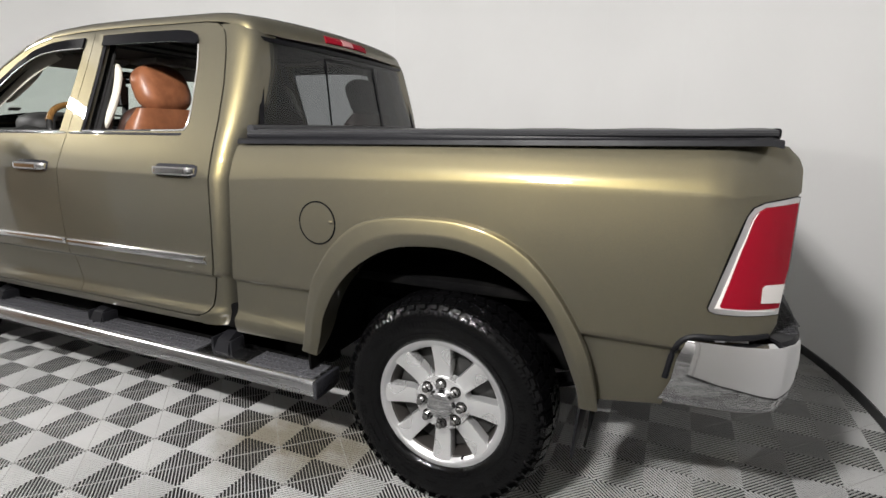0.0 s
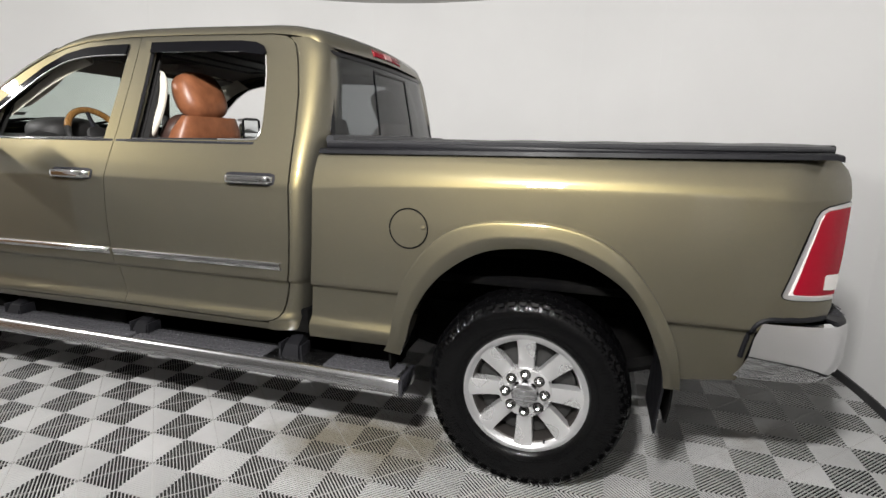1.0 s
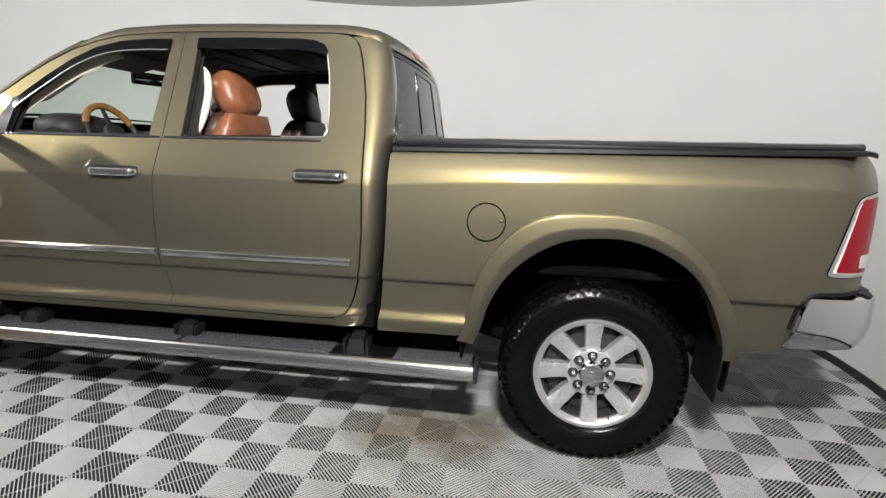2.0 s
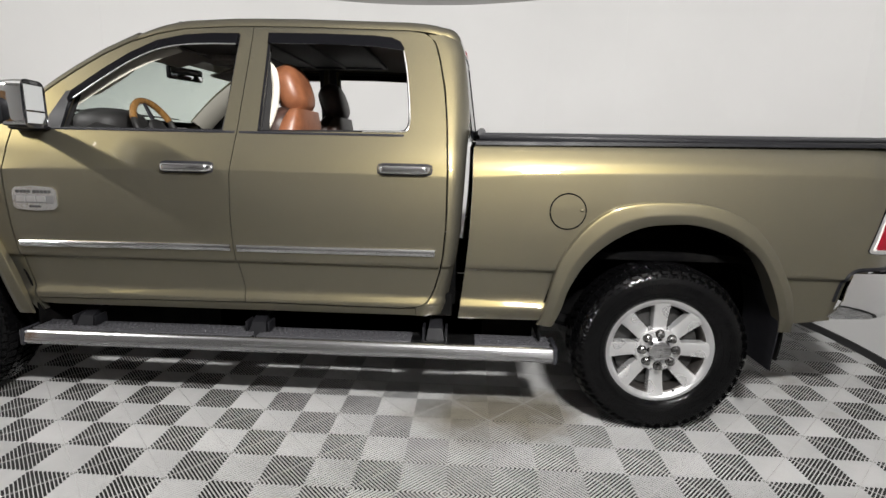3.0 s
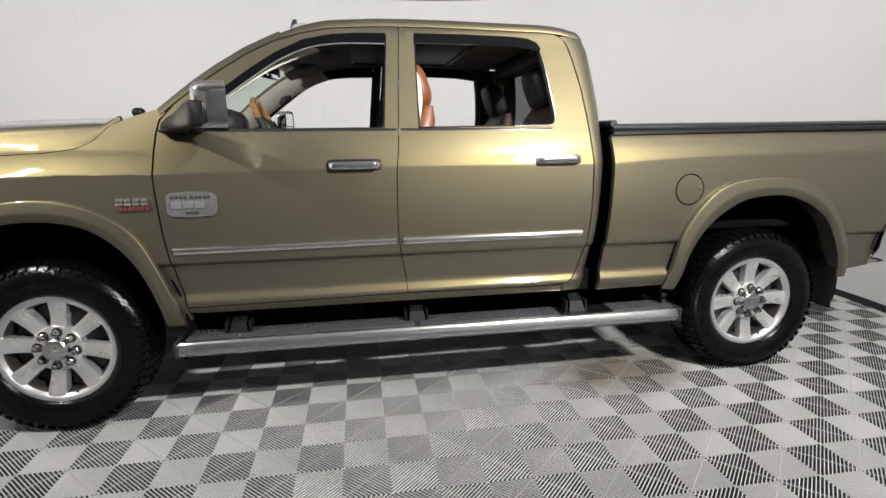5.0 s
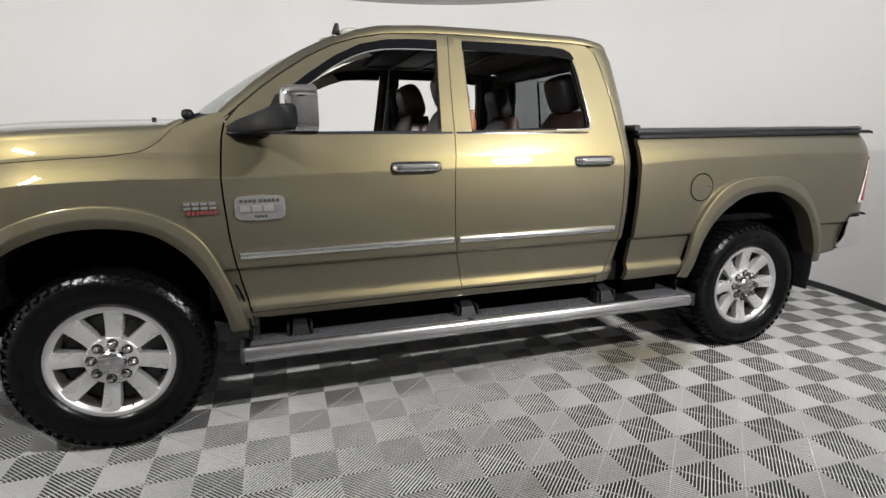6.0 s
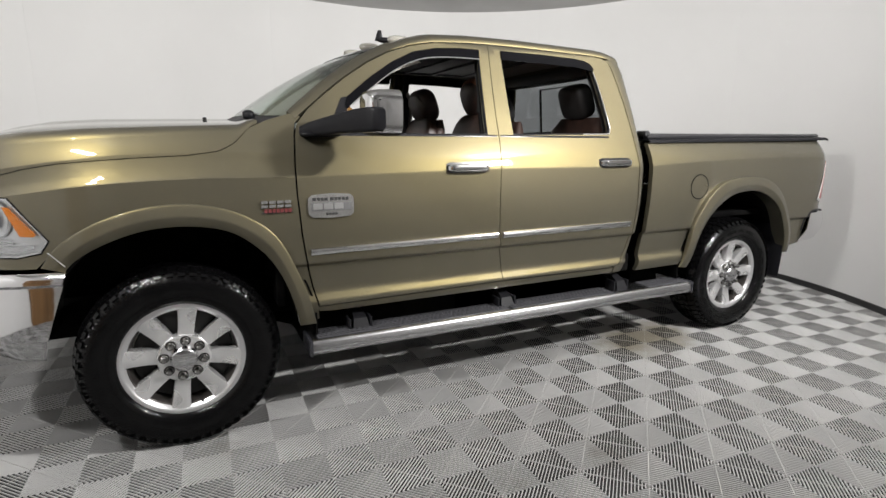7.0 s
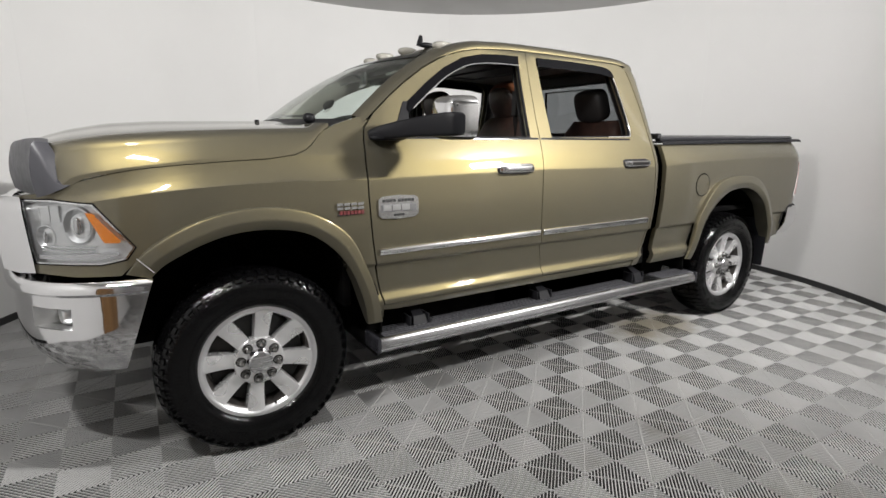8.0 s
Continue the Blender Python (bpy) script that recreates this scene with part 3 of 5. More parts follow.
sheet = part("rear_window", thicken(loft([[rear_glass(v, z) for v in np.linspace(1, -1, 17)] for z in np.linspace(1.44, 1.895, 7)]), 0.005), PRIVACY, truck, "dark tinted rear window with sliding centre pane")
sheet.visible_shadow = False
for v0, v1, z0, z1 in ((0.35, 0.34, 1.50, 1.84), (-0.34, -0.37, 1.50, 1.84), (0.35, -0.37, 1.84, 1.850), (0.35, -0.37, 1.49, 1.50), (1.0, 0.965, 1.45, 1.89), (-0.965, -1.0, 1.45, 1.89), (1, -1, 1.875, 1.893)):
    part("window_frame", thicken(loft([[rear_glass(v, z, 0.004) for v in np.linspace(v0, v1, 9)] for z in (z0, (z0 + z1) / 2, z1)]), 0.006), SMOKE, sheet)
lamp = part("high_brake_lamp", thicken(loft([[(-1.052 + d + .03 * (1 - (v * .27) ** 2), -0.2 * v, z + .004 * (1 - v * v)) for v in np.linspace(1, -1, 9)] for z, d in ((1.930, .006), (1.936, .014), (1.955, .008), (1.972, -.006), (1.977, -.018))]), 0.01), REDLENS, truck, "red high brake lamp with a clear middle")
part("cargo_lamp", thicken(loft([[(-1.052 + d + .03, -0.05 * v, z + .004) for v in np.linspace(1, -1, 5)] for z, d in ((1.934, .0135), (1.938, .0175), (1.955, .0115), (1.969, -.001))]), 0.006), PINKLENS, lamp, "clear lens")
# cab back wall below the glass
part("cab_back", block(-1.07, -1.035, -.86, .86, .60, 1.44, .01), DARK, truck)

# front wings
ARCH_F = [(-4.30, .90), (-4.215, .985), (-4.144, 1.03), (-4.061, 1.072), (-3.959, 1.105), (-3.854, 1.125), (-3.746, 1.13), (-3.635, 1.117), (-3.521, 1.078), (-3.41, 1.0), (-3.345, .91), (-3.29, .79), (-3.245, .66), (-3.205, .52)]
WING = [(-3.165, .53), (-3.174, .605), (-3.206, .74), (-3.229, .87), (-3.243, .98), (-3.256, 1.17), (-3.258, 1.25), (-3.253, 1.34), (-3.244, 1.44), (-3.231, 1.505), (-3.20, 1.535), (-3.25, 1.55), (-3.36, 1.515), (-3.44, 1.478), (-3.50, 1.415), (-3.535, 1.392), (-3.58, 1.372), (-3.707, 1.355), (-3.878, 1.347), (-4.058, 1.335), (-4.19, 1.322), (-4.3, 1.303), (-4.40, 1.276), (-4.47, 1.25), (-4.55, 1.225), (-4.62, 1.215),
        (-4.62, 1.203), (-4.507, 1.207), (-4.364, 1.193), (-4.236, 1.015), (-4.272, .962), (-4.363, .942), (-4.595, .94), (-4.60, .905), (-4.45, .895)]
both("front_wing", panel(WING + ARCH_F, depth=0.03), PAINT, truck)

# hood
def hood_point(x, v):
    """v: 0 in the middle, 1 at the side's upper edge, 1 to 2 down the side to the cut line."""
    cut = float(np.interp(x, (-4.64, -4.55, -4.47, -4.40, -4.3, -4.19, -4.058, -3.878, -3.707, -3.58, -3.535, -3.50, -3.44, -3.36), (1.217, 1.229, 1.254, 1.28, 1.307, 1.326, 1.339, 1.351, 1.359, 1.376, 1.396, 1.419, 1.482, 1.52)))
    top = float(np.interp(x, (-4.68, -4.62, -4.55, -4.45, -4.3, -4.1, -3.8, -3.5, -3.3), (1.36, 1.415, 1.452, 1.483, 1.512, 1.527, 1.535, 1.54, 1.545)))
    fold = max(cut + 0.004, float(np.interp(x, (-4.6, -4.47, -4.37, -4.22, -4.0, -3.84, -3.63, -3.4), (1.24, 1.283, 1.308, 1.331, 1.357, 1.370, 1.384, 1.396))))
    edge = min(top - 0.015, max(fold + 0.012, float(np.interp(x, (-4.6, -4.49, -4.37, -4.2, -4.04, -3.84, -3.63, -3.39), (1.36, 1.386, 1.402, 1.416, 1.428, 1.44, 1.452, 1.468)))))
    wf = flank(x, fold)
    rise = edge - fold
    if v > 1.8:
        z = fold + (cut - fold) * (v - 1.8) / 0.2
        return z, flank(x, z)
    if v > 1:
        u = (1.8 - v) / 0.8
        return fold + rise * u, wf - 0.55 * rise * u + 0.035 * rise * 4 * u * (1 - u)
    wt = wf - 0.55 * rise
    s = float(np.interp(v, (0, .3, .36, .42, .5, .7, .8, .88, .93, .96, .975, .987, .994, 1), (0, .01, .04, .10, .2, .34, .41, .49, .57, .65, .72, .81, .9, 1)))
    return top + (edge - top) * s, wt * v


def hood_front(v):
    if v > 1:
        return -4.443 - 0.075 * (2 - v)
    return -4.518 - 0.14 * (1 - v ** 2.2) - 0.035 * (1 - v)


rows = []
for t in np.linspace(0, 1, 40):
    row = []
    for v in (2, 1.9, 1.83, 1.8, 1.77, 1.7, 1.6, 1.5, 1.4, 1.3, 1.2, 1.1, 1.03, 1, .997, .994, .987, .975, .96, .93, .88, .8, .7, .6, .5, .46, .42, .39, .36, .33, .3, .2, .1, 0):
        x = hood_front(v) + (-3.40 - 0.10 * (1 - min(v, 1) ** 4) - hood_front(v)) * t
        z, y = hood_point(x, v)
        row.append((x, -y, z - 0.0005 - 0.02 * max(0, 1 - t / 0.03)))
    rows.append(row + [(a, -b, c) for a, b, c in row[-2::-1]])
part("hood", thicken(loft(rows), 0.02), PAINT, truck)
# smoked stone guard along the hood's front edge, its ends drawn out to low points
half = [(-4.440, flank(-4.44, 1.28) + .004, .03), (-4.462, flank(-4.462, 1.28) + .004, .10), (-4.485, flank(-4.485, 1.29) + .002, .2), (-4.505, flank(-4.505, 1.30) + .002, .45), (-4.525, flank(-4.525, 1.31) - .002, .75), (-4.545, flank(-4.545, 1.32) - .008, .97)]
for v in np.linspace(.95, 0, 20):
    half.append((hood_front(v) - .016, hood_point(hood_front(v) + .01, v)[1] * 1.01, 1.0))
rows = []
for x, y, full in half:
    low = 1.212 + 0.045 * max(0, (x + 4.56) / .12) ** 1.5 if x > -4.56 else 1.212
    z0 = hood_point(x + 0.05, min(.97, y / .86))[0]
    top = low + max(0.012, z0 + 0.008 - low) * full
    rows.append([(x - .004 - .014 * math.sin(k * 3.1) * full + .010 * k, -y, low + (top - low) * k) for k in (0, .1, .25, .4, .55, .7, .85, .95)] + [(x + .012, -y * .997, top), (x + .030, -y * .985, top + .001), (x + .055, -y * .965, top - .004)])
rows = rows + [[(x, -y, z) for x, y, z in row] for row in rows[-2::-1]]
part("hood_guard", thicken(loft(rows), 0.004), GUARD, truck, "smoked grey plastic stone guard on the hood edge")

# cargo bed sides
ARCH_R = [(-.615, .57), (-.585, .635), (-.53, .848), (-.483, .94), (-.41, 1.03), (-.31, 1.11), (-.185, 1.148), (-.05, 1.155), (.085, 1.152), (.215, 1.12), (.33, 1.055), (.412, .965), (.483, .866), (.535, .76), (.57, .62), (.575, .585)]
BED = [(-1.018, .565), (-1.004, .678), (-.986, .855), (-.973, 1.024), (-.966, 1.216), (-.966, 1.40), (-.955, 1.418), (-.118, 1.43), (.505, 1.438), (1.03, 1.447), (1.055, 1.443), (1.088, 1.41), (1.10, 1.38), (1.098, 1.315),
       (1.09, 1.306), (.998, 1.292), (.966, 1.276), (.952, 1.25), (.880, .975), (.886, .962), (.906, .956), (1.085, .945), (1.085, .915), (1.07, .885), (.87, .882), (.845, .868), (.83, .835), (.79, .617)]
both("bed_side", panel(BED + ARCH_R[::-1], depth=0.03), PAINT, truck)
part("tailgate", block(1.055, 1.105, -.78, .78, .88, 1.405, .015), PAINT, truck)
# dark sheet across the bed front; the cab gap's shade is in its colour
part("bed_front", block(-.962, -.94, -.90, .90, .575, 1.40, .004), DARK, truck)
part("bed_floor", block(-.95, 1.06, -.84, .84, .86, .90, .008), DARK, truck)
both("bed_rail_cap", thicken(loft([[(x, -y, z) for y, z in ((.945, 1.418 + r), (.942, 1.434 + r), (.93, 1.440 + r), (.86, 1.442 + r), (.84, 1.43 + r))] for x, r in ((-.955, 0), (-.1, .012), (.5, .02), (1.0, .028), (1.025, .022))]), 0.004), BLACK, truck, "black plastic bed rail cap")

# wheel arch lips
def arch_lip(outer, inner, n=44):
    a, b = resample(smooth_line(outer, 60), n), resample(smooth_line(inner, 60), n)
    rows = []
    for i, ((x0, z0), (x1, z1)) in enumerate(zip(a, b)):
        e = min(i, n - 1 - i) / (n - 1)
        g = 0.008 + 0.030 * min(1, e / 0.10) ** 0.6
        row = []
        for k, out in ((0, -.05), (.006, .35), (.015, .62), (.03, .74), (.06, .79), (.12, .82), (.3, .90), (.5, .97), (.57, 1.0), (.62, .97), (.95, .70), (1.0, .58), (1.01, -.4), (1.0, -2.2)):
            x, z = x0 + (x1 - x0) * k, z0 + (z1 - z0) * k
            side = flank(x, z) if z > .835 else flank(x, .835) - .10 * (.835 - z) ** 2
            row.append((x, -(side + g * out), z))
        rows.append(row)
    return loft(rows)


LIP_F_OUT = [(-4.285, .905), (-4.215, .996), (-4.144, 1.048), (-4.061, 1.093), (-3.959, 1.129), (-3.854, 1.15), (-3.746, 1.155), (-3.635, 1.142), (-3.521, 1.106), (-3.404, 1.034), (-3.333, .948), (-3.274, .818), (-3.225, .681), (-3.187, .522)]
LIP_F_IN = [(-4.20, .885), (-4.157, .932), (-4.074, .984), (-3.969, 1.028), (-3.863, 1.052), (-3.732, 1.056), (-3.598, 1.034), (-3.506, .988), (-3.412, .90), (-3.342, .783), (-3.294, .645), (-3.268, .522)]
LIP_R_OUT = [(-.632, .555), (-.603, .623), (-.553, .848), (-.505, .948), (-.431, 1.048), (-.327, 1.132), (-.191, 1.17), (-.054, 1.178), (.084, 1.175), (.225, 1.142), (.343, 1.075), (.432, .979), (.505, .866), (.560, .75), (.590, .62), (.597, .56)]
LIP_R_IN = [(-.555, .545), (-.518, .64), (-.489, .748), (-.416, .879), (-.313, .98), (-.182, 1.052), (-.046, 1.074), (.094, 1.071), (.239, 1.023), (.363, .943), (.434, .85), (.488, .734), (.525, .63), (.535, .56)]
both("wheel_arch_lip", arch_lip(LIP_F_OUT, LIP_F_IN), PAINT, truck)
both("wheel_arch_lip", arch_lip(LIP_R_OUT, LIP_R_IN), PAINT, truck)


def arch_liner(cx, r, a0, a1):
    rows = []
    for a in np.linspace(a0, a1, 30):
        c, s = math.cos(radians(a)), math.sin(radians(a))
        rows.append([(cx + r * 1.04 * c * k, -y, .52 + r * s * k) for y, k in ((.97 if a < 125 or cx > -1 else .91, 1), (.9, 1), (.7, 1), (.5, 1), (.42, .98), (.41, .6), (.41, .25))])
    return thicken(loft(rows), 0.01)


for cx, r, a0, a1 in ((-3.76, .56, -20, 178), (-.02, .575, -12, 186)):
    both("wheel_arch_liner", arch_liner(cx, r, a0, a1), DARK, truck)
# frame rails, axles, cab floor, light-blocking bodies
both("frame_rail", block(-4.55, 1.05, -.50, -.42, .45, .66, .01), DARK, truck)
for cx in (-3.797, 0):
    part("axle", tube([(cx, -.80, .42), (cx, -.3, .42), (cx, -.12, .42), (cx, .12, .42), (cx, .3, .42), (cx, .80, .42)], [.045, .045, .13, .13, .045, .045], 14), DARK, truck)
part("cab_floor", block(-3.2, -1.06, -.86, .86, .60, .66, .01), DARK, truck)
part("fire_wall", block(-3.36, -3.32, -.90, .90, .60, 1.42, .01), DARK, truck)
# dark plates added on the camera's sight lines to hide lit floor beneath
both("underside_blind", block(-3.15, -.62, -.80, -.72, .41, .66, .01), DARK, truck)
both("inner_sill", block(-3.15, -1.05, -.93, -.85, .56, .68, .008), DARK, truck)
# three unseen dark bodies added to block light under the truck
part("tank_light_block", block(-2.35, -.85, -.80, -.5, .37, .64, .04, 3), DARK, truck)
part("case_light_block", block(-3.0, -1.3, -.3, .35, .36, .62, .05, 3), DARK, truck)
part("pipe_light_block", tube([(-2.6, .35, .5), (-1.5, .5, .5), (-.9, .55, .52), (-.3, .62, .62), (.3, .62, .62), (.9, .75, .5)], .045, 10), DARK, truck)
both("leaf_spring", tube([(-.75, -.56, .52), (-.35, -.56, .42), (0, -.56, .37), (.35, -.56, .42), (.72, -.56, .54)], [.03, .035, .05, .035, .03], 8), DARK, truck)


# ---------------------------------------------------------------- wheels
def make_mesh(bm, name, material, angle=35):
    ob = finish(name, bm, material, angle=angle)
    me = ob.data
    bpy.data.objects.remove(ob)
    return me


# profiles run along the axle, outer face towards negative y
tyre_profile = [(.262, -.085), (.268, -.112), (.285, -.128), (.315, -.139), (.345, -.143), (.375, -.140), (.398, -.131), (.408, -.121), (.420, -.107), (.4305, -.06), (.4315, 0), (.4305, .06), (.420, .107), (.408, .121), (.36, .142), (.30, .135), (.262, .09)]
TYRE_MESH = make_mesh(revolve(tyre_profile, 96), "tyre", RUBBER, 50)


def tread_block(bm, a, span, y0, y1, r0, r1, lean=0.0, edge=None):
    """One rubber lug between two angles, leaning along the tread."""
    vs = []
    for r, s in ((r0, 1.0), (r1, .86)):
        for y in (y0, y1):
            for k in (-1, 1):
                b = a + k * span * s / 2 + lean * y
                q = edge if edge and r == r1 and y == y0 else r
                vs.append(bm.verts.new((q * math.cos(b), y, q * math.sin(b))))
    for q in ((0, 1, 3, 2), (4, 6, 7, 5), (0, 4, 5, 1), (2, 3, 7, 6), (0, 2, 6, 4), (1, 5, 7, 3)):
        bm.faces.new([vs[i] for i in q])


bm = bmesh.new()
for k in range(54):
    a = k * math.tau / 54
    pitch = math.tau / 54
    tread_block(bm, a, pitch * .84, -.117 if k % 2 else -.111, -.072, .412, .436, .25, .421)
    tread_block(bm, a + pitch * .5, pitch * .85, -.066, -.030, .42, .438, -1.1)
    tread_block(bm, a + pitch * .15, pitch * .85, -.024, .022, .42, .438, .9)
    tread_block(bm, a + pitch * .6, pitch * .85, .028, .066, .42, .438, -1.1)
    tread_block(bm, a + pitch * .2, pitch * .85, .117, .072, .412, .436, .25, .421)
    # shoulder lugs running down the side wall
    for r0, r1, w in ((.418, .406, .62), (.405, .394, .4 if k % 2 else .55)):
        vs = []
        for r, y in ((r0, -.1235), (r1, -.1335)):
            for s in (-1, 1):
                for d in (0, .012):
                    b = a + s * pitch * w / 2
                    vs.append(bm.verts.new((r * math.cos(b), y + d - .003, r * math.sin(b))))
        for q in ((0, 2, 6, 4), (0, 1, 3, 2), (4, 6, 7, 5), (0, 4, 5, 1), (2, 3, 7, 6)):
            bm.faces.new([vs[i] for i in q])
TREAD_MESH = make_mesh(bm, "tread", RUBBER, 20)
# raised ring and bars moulded on the side wall
bm = revolve([(.300, -.1325), (.301, -.1365), (.306, -.1385), (.307, -.1355)], 96)
for k in range(30):
    a = k * math.tau / 30 + .04 * (k % 3)
    if k % 10 in (3, 4):
        continue
    for s in (-1, 0, 1):
        vs = [bm.verts.new((r * math.cos(a + s * .045 + d), y, r * math.sin(a + s * .045 + d))) for r, d, y in ((.332, -.014, -.1448), (.332, .014, -.1448), (.356, .013, -.1448), (.356, -.013, -.1448))]
        bm.faces.new(vs)
for k in range(120):
    a = k * math.tau / 120
    for r0, r1, w in ((.386, .396, .004), (.318, .323, .010)) if k % 2 else ((.388, .402, .005), (.316, .319, .006)):
        y = -.1425 if r0 > .35 else -.1412
        q = [bm.verts.new((r * math.cos(a + d), y_, r * math.sin(a + d))) for r, d, y_ in ((r0, -w, y + .001), (r0, w, y - .0012), (r1, w, y + .004), (r1, -w, y + .0062))]
        bm.faces.new(q)
SIDEWALL_MESH = make_mesh(bm, "sidewall_relief", RUBBER, 20)

# rim: barrel, lip and eight broad straight spokes round a hub
lip = revolve([(.240, -.088), (.236, -.093), (.243, -.102), (.252, -.110), (.262, -.1135), (.270, -.112), (.2745, -.106), (.274, -.094), (.262, -.088)], 96)
RIM_MESH = make_mesh(lip, "wheel", ALLOY_PAINT, 40)
# the shade behind the spokes is put into the barrel's dark colour
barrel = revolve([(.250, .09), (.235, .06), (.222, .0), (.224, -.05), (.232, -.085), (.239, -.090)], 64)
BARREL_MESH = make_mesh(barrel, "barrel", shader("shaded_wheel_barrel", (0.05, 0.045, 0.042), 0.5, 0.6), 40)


def spoke_mesh():
    """One spoke pointing along +x: flat machined face, bevelled sides."""
    rows = []
    for r, w, y in ((.060, .026, -.094), (.085, .030, -.096), (.105, .0305, -.088), (.125, .031, -.083), (.16, .0325, -.086), (.20, .035, -.093), (.235, .038, -.101), (.255, .040, -.1085)):
        rows.append([(r, y + .045, -w * 1.12), (r, y + .012, -w * 1.12), (r, y + .001, -w - .0015), (r, y, -w + .0015), (r, y - .0005, 0), (r, y, w - .0015), (r, y + .001, w + .0015), (r, y + .012, w * 1.12), (r, y + .045, w * 1.12)])
    return loft(rows, closed=True, caps=True)


SPOKE_MESH = make_mesh(spoke_mesh(), "spoke", ALLOY, 30)
hub = revolve([(.0, -.092), (.045, -.092), (.055, -.0935), (.106, -.0955), (.112, -.093), (.116, -.084), (.117, -.05)], 48)
HUB_MESH = make_mesh(hub, "hub_face", ALLOY, 30)
cap = revolve([(.0, -.128), (.03, -.1278), (.050, -.1245), (.0555, -.119), (.057, -.108), (.0595, -.100), (.061, -.092)], 40)
CAP_MESH = make_mesh(cap, "centre_cap", BRUSHED, 30)
emb = block(-.004, .004, -.1295, -.1265, -.022, .022, .001)
emb = block(-.020, .020, -.1290, -.1265, -.003, .004, .001, bm=emb)
EMBLEM_MESH = make_mesh(emb, "cap_emblem", CHROME)
nut = revolve([(.0, -.130), (.008, -.1295), (.0135, -.126), (.0155, -.119)], 6)
nut = revolve([(.0155, -.119), (.016, -.099), (.019, -.098), (.019, -.092)], 12, bm=nut)
NUT_MESH = make_mesh(nut, "lug_nut", NUT, 20)
# flat dark disc on the hub, painted shade for the pocket round each nut
NUT_SHADE_MESH = make_mesh(revolve([(.0, -.0962), (.0215, -.0962), (.0235, -.0957), (.0238, -.094)], 16), "nut_shade_disc", DARK, 20)
# large near-black disc; its colour holds the shade between the spokes
disc = revolve([(.03, -.03), (.212, -.03), (.215, -.026), (.215, -.006), (.212, -.002), (.03, -.002)], 48)
DISC_MESH = make_mesh(disc, "brake_disc", shader("shade_black_disc", (0.012, 0.0115, 0.011), 0.7, 0.0), 30)
valve = revolve([(.0, -.02), (.004, -.02), (.0045, 0.0)], 8)
VALVE_MESH = make_mesh(valve, "valve", BLACK)


def child(name, me, parent, m=None, label=""):
    ob = new(name, me)
    ob.parent = parent
    if m is not None:
        ob.matrix_basis = m
    if label:
        ob["label"] = label
    return ob


def wheel(x, side, spin):
    """side: -1 near, 1 far. spin: degrees by which the first spoke is turned."""
    w = child("wheel", RIM_MESH, truck, Matrix.Translation((x, side * 0.843, 0.424)) @ pose(0, 0, 0, 0, 0, 0 if side < 0 else 180), "silver eight-spoke alloy wheel with a black all-terrain tyre")
    child("tyre", TYRE_MESH, w, label="glossy black dressed tyre")
    child("tread", TREAD_MESH, w, label="chunky black tread lugs")
    child("sidewall_relief", SIDEWALL_MESH, w)
    child("barrel", BARREL_MESH, w, label="dull wheel barrel, coloured dark for the shade behind the spokes")
    child("hub_face", HUB_MESH, w)
    child("brake_disc", DISC_MESH, w, label="brake disc coloured near black for the shade behind the spokes")
    child("centre_cap", CAP_MESH, w)
    child("cap_emblem", EMBLEM_MESH, w)
    for k in range(8):
        child("spoke", SPOKE_MESH, w, pose(0, 0, 0, 0, spin + 45 * k, 0))
        a = radians(spin + 45 * k)
        at = Matrix.Translation((.0845 * math.cos(a), 0, -.0845 * math.sin(a)))
        child("lug_nut", NUT_MESH, w, at, "chrome lug nut")
        child("nut_shade_disc", NUT_SHADE_MESH, w, at)
    a = radians(spin + 22.5 + 135)
    child("valve", VALVE_MESH, w, Matrix.Translation((.236 * math.cos(a), -.085, -.236 * math.sin(a))))


for x, spin in ((-3.797, -82), (0.0, -91)):
    wheel(x, -1, spin)
    wheel(x, 1, spin)

both("mud_flap", thicken(loft([[(x, -y, z) for y in (.995, .9, .8, .68)] for x, z in ((.525, .36), (.53, .45), (.54, .56), (.53, .66), (.50, .78))]), 0.008), BLACK, truck, "black rubber mud flap")

# ---------------------------------------------------------------- outside trim
def strip_on_flank(points, out, lift=0.0):
    """A moulding that follows the flank: points (x, z0, z1) along it."""
    rows = []
    for n, (x, z0, z1) in enumerate(points):
        o = out if 0 < n < len(points) - 1 else out * 0.25
        row = []
        for k, d in ((0, 0), (.05, .50), (.13, .78), (.24, .96), (.36, 1.05), (.48, 1.08), (.54, .74), (.64, .72), (.9, .64), (.97, .45), (1, 0)):
            z = z1 + (z0 - z1) * k
            row.append((x, -(flank(x, z) + lift + o * d - .001), z))
        rows.append(row)
    return loft(rows, caps=True)


for (near, far), x0, x1, (za, zb, zc, zd) in ((door_parts[0], -3.205, -2.138, (.872, .908, .880, .916)), (door_parts[1], -2.112, -1.135, (.877, .915, .879, .919))):
    pts = [(x, za + (zc - za) * k, zb + (zd - zb) * k) for k, x in ((k, x0 + (x1 - x0) * k) for k in [0, .004] + list(np.linspace(.02, .98, 14)) + [.996, 1])]
    bm = strip_on_flank(pts, .014)
    for side, b in ((far, mirrored(bm)), (near, bm)):
        part("side_moulding", b, CHROME, side, "chrome side moulding")


